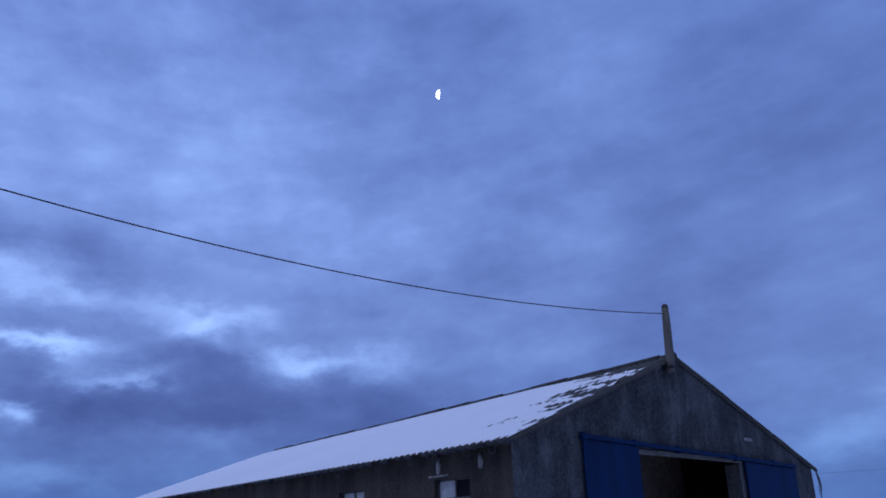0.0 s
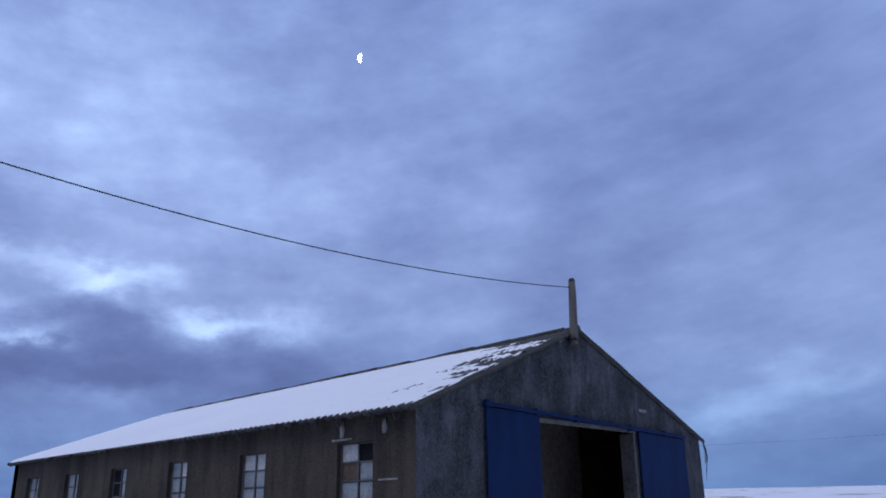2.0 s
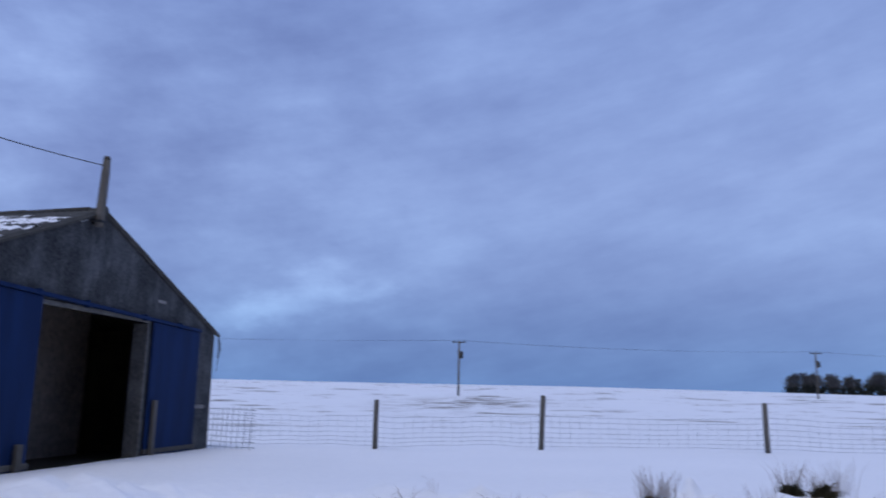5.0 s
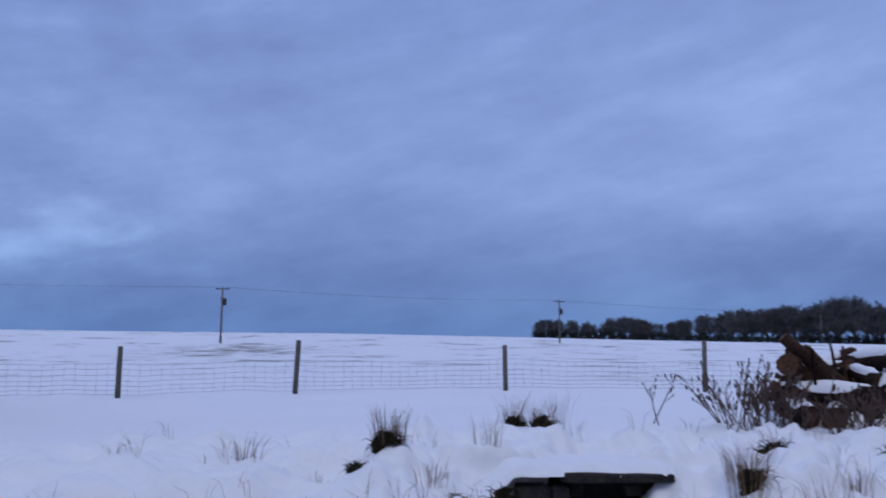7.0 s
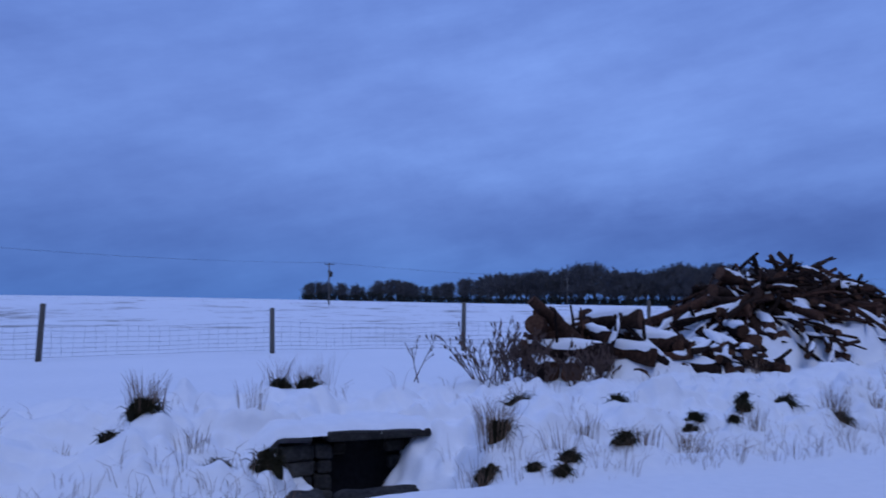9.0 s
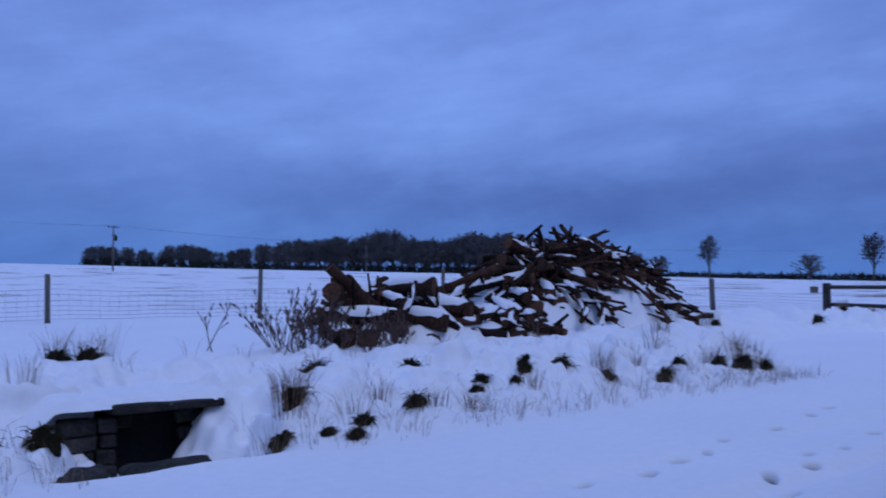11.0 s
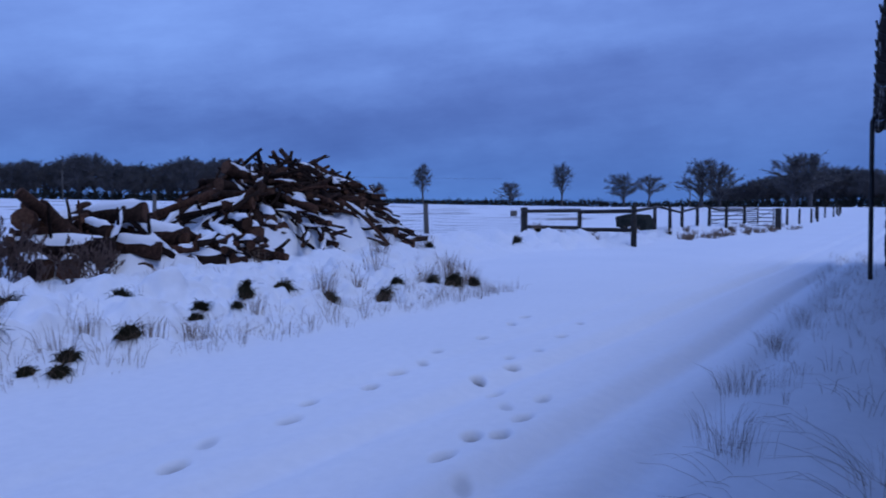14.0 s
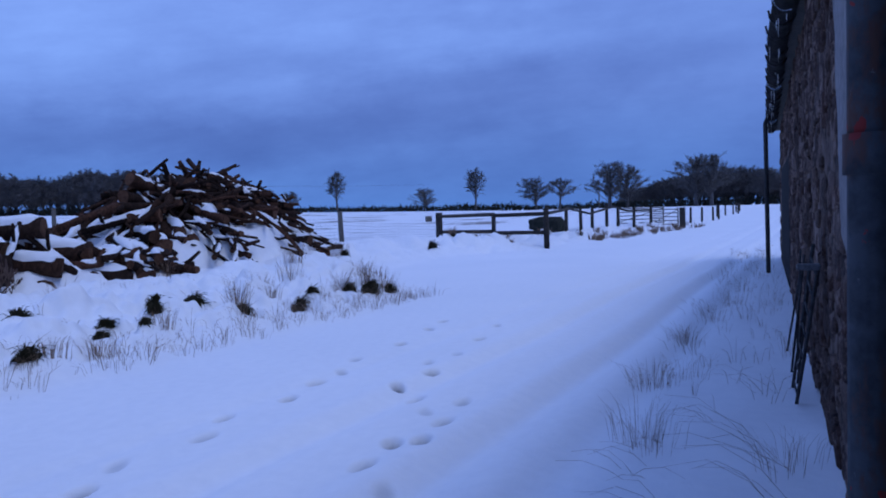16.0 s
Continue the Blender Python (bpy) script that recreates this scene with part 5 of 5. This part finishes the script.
gutter = part("gutter", fresh(), GUTTER, stead, "black cast-iron gutter with sockets and brackets")
d, k = -1.0, 0
while d < DEND:
    n = min(1.85, DEND - d)
    lift = 0.003 * math.sin(k * 2.1)
    bm = fresh()
    for e0, e1, r in ((d, d + n - 0.01, 0.115), (d - 0.05, d + 0.09, 0.120), (d + 0.03, d + 0.07, 0.127)):
        rows = []
        for e in (e0, e1):
            rows.append([bm.verts.new((e, eave(e) + r * math.cos(w), TOP + 0.07 + lift + r * 1.15 * math.sin(w))) for w in [math.pi * (1 + q / 10) for q in range(11)]])
        for q in range(10):
            bm.faces.new((rows[0][q], rows[0][q + 1], rows[1][q + 1], rows[1][q])).smooth = True
    bmesh.ops.solidify(bm, geom=bm.faces, thickness=-0.008)
    part("gutter_length", bm, GUTTER, gutter)
    for e in (d + 0.55, d + 1.3):
        if e < DEND - 0.1:
            arc = [(e, eave(e) + 0.128 * math.cos(w), TOP + 0.07 + lift + 0.146 * math.sin(w)) for w in [math.pi * (1 + q / 8) for q in range(9)]]
            part("bracket", tube(fresh(), [(e, -0.02, TOP + 0.03)] + arc + [(e, eave(e) + 0.132, TOP + 0.085 + lift)], [0.012] * 11, 5), GUTTER, gutter)
    # thin icicles at the joint
    for _ in range(3):
        e, w = d + rnd.uniform(-0.04, 0.5), rnd.uniform(-0.05, 0.1)
        z = TOP - 0.05 + lift
        part("icicle", tube(fresh(), [(e, eave(e) + w, z), (e, eave(e) + w, z - rnd.uniform(0.06, 0.2))], [0.005, 0.001], 4), ICE, gutter)
    d, k = d + n, k + 1
# pale plaster strip beside the painted pipe, with a ragged edge
bm = fresh()
strip = [(3.0, 1.0)] + [(3.0, TOP - 0.02)] + [(5.0 - 0.75 * q / 10 + 0.10 * noise.noise((q * 0.9, 3.0, 1.0)), TOP - 0.02 - q * 0.2) for q in range(11)]
lo, hi = [bm.verts.new((u, -0.02, z)) for u, z in strip], [bm.verts.new((u, 0.012, z)) for u, z in strip]
bm.faces.new(hi)
for q in range(len(strip)):
    bm.faces.new((lo[q], lo[(q + 1) % len(strip)], hi[(q + 1) % len(strip)], hi[q]))
bmesh.ops.recalc_face_normals(bm, faces=bm.faces)
part("plaster_strip", bm, PLASTER, stead, "smooth pale grey plaster strip beside the pipe")
pipe = part("downpipe", tube(fresh(), [(2.42, 0.085, 0.0), (2.42, 0.085, TOP - 0.15), (2.42, 0.12, TOP - 0.02)], [0.057, 0.057, 0.055], 14), PIPE, stead, "downpipe with peeling blue and red paint")
for z in (1.57,):
    part("socket", tube(fresh(), [(2.42, 0.085, z), (2.42, 0.085, z + 0.11)], [0.068, 0.068], 14), PIPE, pipe)
    part("ear", box(fresh(), 2.30, 2.54, 0.0, 0.05, z - 0.12, z - 0.08, 0.006), PIPE, pipe)
part("downpipe", tube(fresh(), [(18.0, 0.30, 0.0), (18.0, 0.34, TOP - 0.2), (18.0, 0.26, TOP)], [0.045, 0.045, 0.045], 10), GUTTER, stead, "thin black downpipe")
# no opening is cut: a black panel gives the dark of the door
part("doorway", box(fresh(), 14.5, 21.5, -0.3, -0.022, 0.0, 2.3), BLACK, stead, "black panel painted as the shade of an open door")

# rusted hurdle and bars leaning on the wall
gate = thing("leaning_hurdle", "old dark metal hurdle leaning against the stone wall", "hurdle")
A = WM
LO, HI = [Vector((6.3, 0.15, 0.0)), Vector((6.85, 0.16, 0.0))], [Vector((5.5, 0.04, 1.1)), Vector((6.1, 0.04, 1.2))]
for lo, hi in zip(LO, HI):
    part("stile", tube(fresh(), [A @ lo, A @ hi], [0.013, 0.013], 6), GUTTER, gate)
for k in range(7):
    u = 0.08 + k * 0.14
    part("rung", tube(fresh(), [A @ LO[0].lerp(HI[0], u), A @ LO[1].lerp(HI[1], u)], [0.007, 0.007], 6), GUTTER, gate)
part("top_bar", box(fresh(), 5.45, 5.52, 0.03, 0.17, 1.07, 1.11, 0.008), STEEL, gate, "pale flat metal bar").matrix_world = A
for k in range(4):
    bar = thing("leaning_bar", "thin rusty iron bar leaning on the wall", "iron bar", "leaning bars")
    d = 7.0 + k * 0.55 + rnd.uniform(-0.1, 0.1)
    part("rod", tube(fresh(), [A @ Vector((d, rnd.uniform(0.08, 0.16), 0.02)), A @ Vector((d + rnd.uniform(-0.5, 0.3), 0.04, rnd.uniform(0.7, 1.15)))], [0.010, 0.010], 6), GUTTER, bar)


# ---- fence along the far side of the road ----
gp = post(33.3, 16.2, 1.28, 0, 0.12, None, True, DARKWOOD, "gate_post", "thick dark timber gate post")
post(30.75, 12.47, 1.25, 0, 0.07, None, True, DARKWOOD, "rail_post", "dark timber post carrying two rails")
post(28.75, 9.55, 1.50, -1, 0.105, None, False, DARKWOOD, "strainer_post", "thick leaning strainer post beside the road")
RAILS = [((33.3, 16.2), (30.75, 12.47)), ((30.75, 12.47), (28.75, 9.55))]
for (xa, ya), (xb, yb) in RAILS:
    rl = thing("fence_rail", "dark timber fence rails with snow on top", "fence rail", "roadside rails")
    for za, zb in ((0.56, 0.62), (1.27, 1.32)):
        part("rail", tube(fresh(), [(xa - 0.1, ya - 0.08, za), (xb - 0.1, yb - 0.08, zb)], [0.075, 0.075], 4), DARKWOOD, rl)
RUN = [(28.75, 9.55), (38.5, 11.6), (43.0, 11.8), (46.0, 11.2), (48.0, 10.9), (50.0, 9.9)]
for (xa, ya), (xb, yb) in zip(RUN, RUN[1:]):
    rl = thing("fence_rail", "dark timber top rail of the roadside fence", "fence rail", "roadside rails")
    za, zb = (1.33 if xa < 30 else gz(xa, ya) + 1.12), gz(xb, yb) + 1.12
    part("rail", tube(fresh(), [(xa, ya - 0.08, za), (xb, yb - 0.08, zb)], [0.06, 0.06], 4), DARKWOOD, rl)
for i, (x, y) in enumerate([(36.0, 11.9), (38.5, 11.7), (41.5, 11.8), (43.6, 11.75), (45.5, 11.4), (47.0, 11.1), (48.6, 10.5), (50.2, 9.8)]):
    post(x, y, 1.2 + 0.05 * (i % 3), rnd.uniform(-3, 3), 0.09, None, False, DARKWOOD, "fence_post", "dark timber roadside fence post")


def field_gate(x0, y0, x1, y1, label):
    ob = thing("field_gate", label, "gate", "field gates")
    z = (gz(x0, y0) + gz(x1, y1)) / 2
    for k in range(5):
        part("bar", tube(fresh(), [(x0, y0, z + 0.18 + k * 0.23), (x1, y1, z + 0.18 + k * 0.23)], [0.03, 0.03], 6), WOOD, ob)
    for u in (0.02, 0.98):
        x, y = x0 + (x1 - x0) * u, y0 + (y1 - y0) * u
        part("stile", tube(fresh(), [(x, y, z + 0.1), (x, y, z + 1.2)], [0.035, 0.035], 6), WOOD, ob)
    part("brace", tube(fresh(), [(x0, y0, z + 0.2), (x1, y1, z + 1.1)], [0.025, 0.025], 6), WOOD, ob)


field_gate(50.0, 11.9, 52.0, 9.3, "open timber field gate beyond the road fence")
field_gate(50.2, 9.8, 50.6, 8.2, "closed timber field gate by the road")
post(50.8, 8.0, 1.3, 0, 0.16, None, True, DARKWOOD, "gate_post", "thick dark timber gate post")
for k in range(16):
    x, y = 52.5 + k * 3.6, 8.2 - k * 0.08 + 0.5 * math.sin(k)
    post(x, y + k * 0.15, 1.1, rnd.uniform(-4, 4), 0.08, None, False, DARKWOOD, "fence_post", "dark timber roadside fence post")
plank = thing("fence_plank", "short pale weathered plank end beside the gate post", "plank")
part("board", box(fresh(), 32.6, 33.18, 16.5, 16.56, gz(33.3, 16.2) + 0.88, gz(33.3, 16.2) + 1.14, 0.01), WOOD, plank)
bm = fresh()
bmesh.ops.create_icosphere(bm, subdivisions=4, radius=1)
for v in bm.verts:
    n = 0.92 + 0.16 * noise.noise(v.co * 3)
    q = [math.copysign(abs(w) ** 0.45, w) for w in v.co]
    v.co = Vector((40.0 + q[0] * 0.7 * n, 13.2 + q[1] * 0.9 * n, gz(40.0, 13.2) + 0.42 + q[2] * 0.62 * n))
tagged(part("hay_bale", smooth(bm), SCRUB), "dark rotten round bale behind the fence", "bale")
for k in range(60):
    x = 27.5 + (k % 34) * 0.78 + 0.3 * (k // 34)
    tuft(x, (13.5 - (k % 34) * 0.12) + rnd.uniform(-1.4, 0.2) if k % 34 < 10 else 10.9 - (k % 34) * 0.1 + rnd.uniform(-0.9, 0.8), rnd.randint(30, 90), rnd.uniform(0.25, 0.55), rnd.uniform(0.2, 0.4), turf=k % 9 == 0, width=0.009)


# ---- bare trees ----
def tree_parts(seed, cw, c0, limbs, trunk):
    """Trunk with limbs, and a crown of many fine twigs with an uneven outline; about 10 m high."""
    r = random.Random(seed)
    wood, twigs = fresh(), fresh()
    h = 10.0
    stem = [Vector((r.gauss(0, 0.06) * k, r.gauss(0, 0.06) * k, -0.4 + k * h * 0.2)) for k in range(5)]
    tube(wood, stem, [trunk * 1.25, trunk, trunk * 0.85, trunk * 0.6, trunk * 0.3], 7, cap=False)
    mid, rz = h * (c0 + 1) / 2, h * (1 - c0) / 2
    for i in range(limbs):
        a, u = r.uniform(0, 6.28), r.uniform(-0.55, 1.0)
        q = r.uniform(0.62, 0.95)
        ring = math.sqrt(max(0.05, 1 - u * u)) * r.uniform(0.55, 1.0)
        lobe = 1 + 0.22 * math.sin(a * 3 + seed) + 0.12 * math.sin(a * 5 + seed * 2)
        tip = Vector((math.cos(a) * ring * cw * h * q * lobe, math.sin(a) * ring * cw * h * q * lobe, mid + u * rz * q))
        z0 = min(h * 0.72, max(h * c0 * 0.75, tip.z - h * r.uniform(0.12, 0.34)))
        p0 = stem[min(4, int(z0 / (h * 0.2)))].copy()
        p0.z = z0
        p1 = p0.lerp(tip, 0.5) + Vector((r.gauss(0, 0.2), r.gauss(0, 0.2), r.uniform(0.0, 0.5)))
        tube(wood, [p0, p0.lerp(p1, 0.5), p1, p1.lerp(tip, 0.55) + Vector((r.gauss(0, 0.1), r.gauss(0, 0.1), 0.1)), tip], [trunk * 0.34, trunk * 0.27, trunk * 0.2, trunk * 0.13, trunk * 0.07], 4, cap=False)
        out = (tip - Vector((0, 0, mid - rz * 0.5))).normalized()
        for k in range(5):
            b = p1.lerp(tip, r.uniform(0.0, 1.0))
            d = (out * 0.8 + Vector((r.gauss(0, 0.65), r.gauss(0, 0.65), r.gauss(0.15, 0.5)))).normalized()
            l = r.uniform(0.6, 1.15)
            e = b + d * l
            tube(twigs, [b, e], [0.04, 0.02], 3, cap=False)
            for m in range(11):
                t = (d + Vector((r.gauss(0, 0.7), r.gauss(0, 0.7), r.gauss(0.1, 0.6)))).normalized()
                c = b.lerp(e, r.uniform(0.25, 1))
                tube(twigs, [c, c + t * r.uniform(0.3, 0.7)], [0.024, 0.009], 3, cap=False)
    return wood, twigs


def make_tree(seed, cw, c0, limbs, trunk, label):
    ob = thing("bare_tree", label, "tree", "field trees")
    w, t = tree_parts(seed, cw, c0, limbs, trunk)
    part("trunk", w, TWIG, ob)
    part("crown", t, TWIG, ob)
    top = sorted(v.co.z for v in ob.children[1].data.vertices)[-12]
    return ob, top


KINDS = [make_tree(1, 0.46, 0.16, 62, 0.26, "bare winter tree with a broad rounded twiggy crown"), make_tree(2, 0.52, 0.14, 66, 0.28, "bare winter tree with a broad rounded twiggy crown"), make_tree(3, 0.42, 0.10, 60, 0.26, "bare winter tree with a dense twiggy crown"),
         make_tree(7, 0.26, 0.34, 40, 0.2, "tall slender bare tree with a small high crown"), make_tree(9, 0.66, 0.42, 50, 0.26, "wide spreading bare tree with a flat crown")]
USED = set()


def plant(az, d, height, kind, widen=1.0):
    ob, top = KINDS[kind]
    x, y = 0.2 - d * math.sin(radians(az)), 0.3 + d * math.cos(radians(az))
    s = height / top
    m = Matrix.Translation((x, y, gz(x, y) - 0.1)) @ Matrix.Rotation(rnd.uniform(0, 6.28), 4, "Z") @ Matrix.Diagonal((s * widen, s * widen, s, 1))
    if kind not in USED:
        USED.add(kind)
        ob.matrix_world = m
        return ob
    c = copy_thing(ob, Matrix())
    c.matrix_world = m
    return c


def el_height(az, d, el):
    """Height of a tree at distance d whose top stands el degrees over the level line."""
    x, y = 0.2 - d * math.sin(radians(az)), 0.3 + d * math.cos(radians(az))
    return 1.55 + d * math.tan(radians(el)) - gz(x, y)


rnd = random.Random(21)
WOOD_AZ = [-14.0, -16, -18, -20, -23, -26, -29, -32, -34.7, -36.6, -40.5, -44.2, -48]
WOOD_EL = [1.9, 1.9, 1.65, 2.1, 1.6, 2.3, 2.45, 2.65, 3.1, 2.35, 2.9, 2.75, 2.2]
az = -14.2
while az > -48.5:
    for row in range(3):
        a = az + rnd.uniform(-0.6, 0.6)
        d = 262 + row * 14 + rnd.uniform(-6, 6)
        el = float(np.interp(-a, [-v for v in WOOD_AZ], WOOD_EL)) * rnd.uniform(0.94, 1.1)
        plant(a, d, max(3.5, el_height(a, d, el)), rnd.choice((0, 1, 2)), rnd.uniform(1.0, 1.3))
    az -= 0.8
for az, el, kind, w in ((-50.5, 2.1, 2, 1.1), (-52.2, 1.75, 0, 1.2), (-53.7, 1.6, 1, 1.2), (-56.95, 2.75, 3, 1.0), (-63.2, 1.65, 1, 1.3), (-66.9, 2.9, 3, 1.0), (-71.2, 2.05, 0, 1.25), (-72.9, 2.0, 4, 1.15), (-76.4, 2.9, 0, 1.2), (-77.6, 2.7, 1, 1.15), (-82.2, 3.2, 1, 1.25), (-83.2, 3.2, 0, 1.2)):
    plant(az, 200 + rnd.uniform(-6, 6), el_height(az, 200, el), kind, w * 1.12)
az = -77.5
while az > -94:
    for row in range(3):
        a = az + rnd.uniform(-0.4, 0.4)
        d = 225 + row * 12 + rnd.uniform(-5, 5)
        el = float(np.interp(-a, [77, 79, 82, 85.7, 88, 94], [0.9, 1.5, 2.0, 2.3, 1.9, 1.9])) * rnd.uniform(0.85, 1.03)
        plant(a, d, max(3, el_height(a, d, el)), rnd.choice((0, 1, 2)), rnd.uniform(1.1, 1.5))
    az -= 0.7


def far_scrub(name, az0, az1, d, h, label, seed):
    """A low, dark, uneven line of hedge and scrub far off."""
    r = random.Random(seed)
    bm = fresh()
    n = int(abs(az1 - az0) * radians(1) * d / 0.9)
    for k in range(n):
        az = az0 + (az1 - az0) * k / n
        x, y = 0.2 - d * math.sin(radians(az)), 0.3 + d * math.cos(radians(az))
        z = gz(x, y)
        hh = h * (0.55 + 0.5 * abs(noise.noise((k * 0.06, 3.0, seed))) + 0.35 * abs(noise.noise((k * 0.5, 9.0, seed))))
        for _ in range(16):
            p = Vector((x + r.uniform(-0.8, 0.8), y + r.uniform(-1.5, 1.5), z + r.uniform(-0.3, hh * 0.5)))
            t = Vector((r.gauss(0, 0.5), r.gauss(0, 0.4), r.uniform(0.3, 1))).normalized() * hh * r.uniform(0.3, 0.6)
            tube(bm, [p, p + t], [0.26, 0.06], 3, cap=False)
    return tagged(part(name, bm, SCRUB), label, "hedge", kind="stuff")


far_scrub("far_hedge", -44, -78, 255, 3.3, "low dark far hedge and scrub line", 4)
far_scrub("wood_undergrowth", -14, -48, 258, 4.2, "dark undergrowth at the foot of the wood", 5)
far_scrub("wood_undergrowth", -76.5, -94, 222, 3.6, "dark undergrowth at the foot of the wood", 6)


# ---- rubble stones of the roadside building ----
rnd = random.Random(33)
SHAPES = []
for k in range(14):
    bm = fresh()
    n = rnd.randint(6, 8)
    ring = [(0.5 * math.cos(w) * rnd.uniform(0.85, 1.12), 0.5 * math.sin(w) * rnd.uniform(0.85, 1.12)) for w in [2 * math.pi * (q + rnd.uniform(-0.2, 0.2)) / n for q in range(n)]]
    ring = [(max(-0.5, min(0.5, x * 1.2)), max(-0.5, min(0.5, z * 1.2))) for x, z in ring]
    back = [bm.verts.new((x, -0.5, z)) for x, z in ring]
    edge = [bm.verts.new((x, 0.1 + rnd.uniform(-0.1, 0.1), z)) for x, z in ring]
    face = [bm.verts.new((x * 0.78, 0.42 + rnd.uniform(-0.14, 0.1), z * 0.78)) for x, z in ring]
    for q in range(n):
        p = (q + 1) % n
        bm.faces.new((back[q], back[p], edge[p], edge[q]))
        bm.faces.new((edge[q], edge[p], face[p], face[q]))
    bm.faces.new(face)
    bmesh.ops.recalc_face_normals(bm, faces=bm.faces)
    me = bpy.data.meshes.new("stone")
    bm.to_mesh(me)
    bm.free()
    me.materials.append(STONE)
    SHAPES.append(me)

far_v, far_f, count = [], [], 0
z = 0.02
while z < TOP - 0.05:
    h = rnd.uniform(0.10, 0.20)
    d = 2.2 + rnd.uniform(0, 0.2)
    while d < DEND:
        w = rnd.choice((rnd.uniform(0.09, 0.2), rnd.uniform(0.2, 0.34), rnd.uniform(0.3, 0.52)))
        if rnd.random() < 0.78 and not (14.0 < d < 21.6 and z < 2.3):
            m = Matrix.Translation((d + w / 2, -0.026 + rnd.uniform(-0.02, 0.012), z + h / 2 + rnd.uniform(-0.06, 0.06))) @ Matrix.Rotation(rnd.uniform(-0.3, 0.3), 4, "Y") @ Matrix.Diagonal((w * rnd.uniform(0.85, 1.05), 0.048, h * rnd.uniform(0.75, 1.35), 1))
            if count < 300 and d < 9.0:
                ob = new("stone", rnd.choice(SHAPES))
                ob.parent = stead
                ob.matrix_basis = m
                count += 1
            else:
                me = rnd.choice(SHAPES)
                o = len(far_v)
                far_v.extend(tuple(m @ v.co) for v in me.vertices)
                far_f.extend(tuple(o + i for i in p.vertices) for p in me.polygons)
        d += w
    z += h
me = bpy.data.meshes.new("rubble_facing")
me.from_pydata(far_v, [], far_f)
me.materials.append(STONE)
ob = tagged(new("rubble_facing", me), "reddish rubble stones further along the wall", kind="stuff")
ob.parent = stead
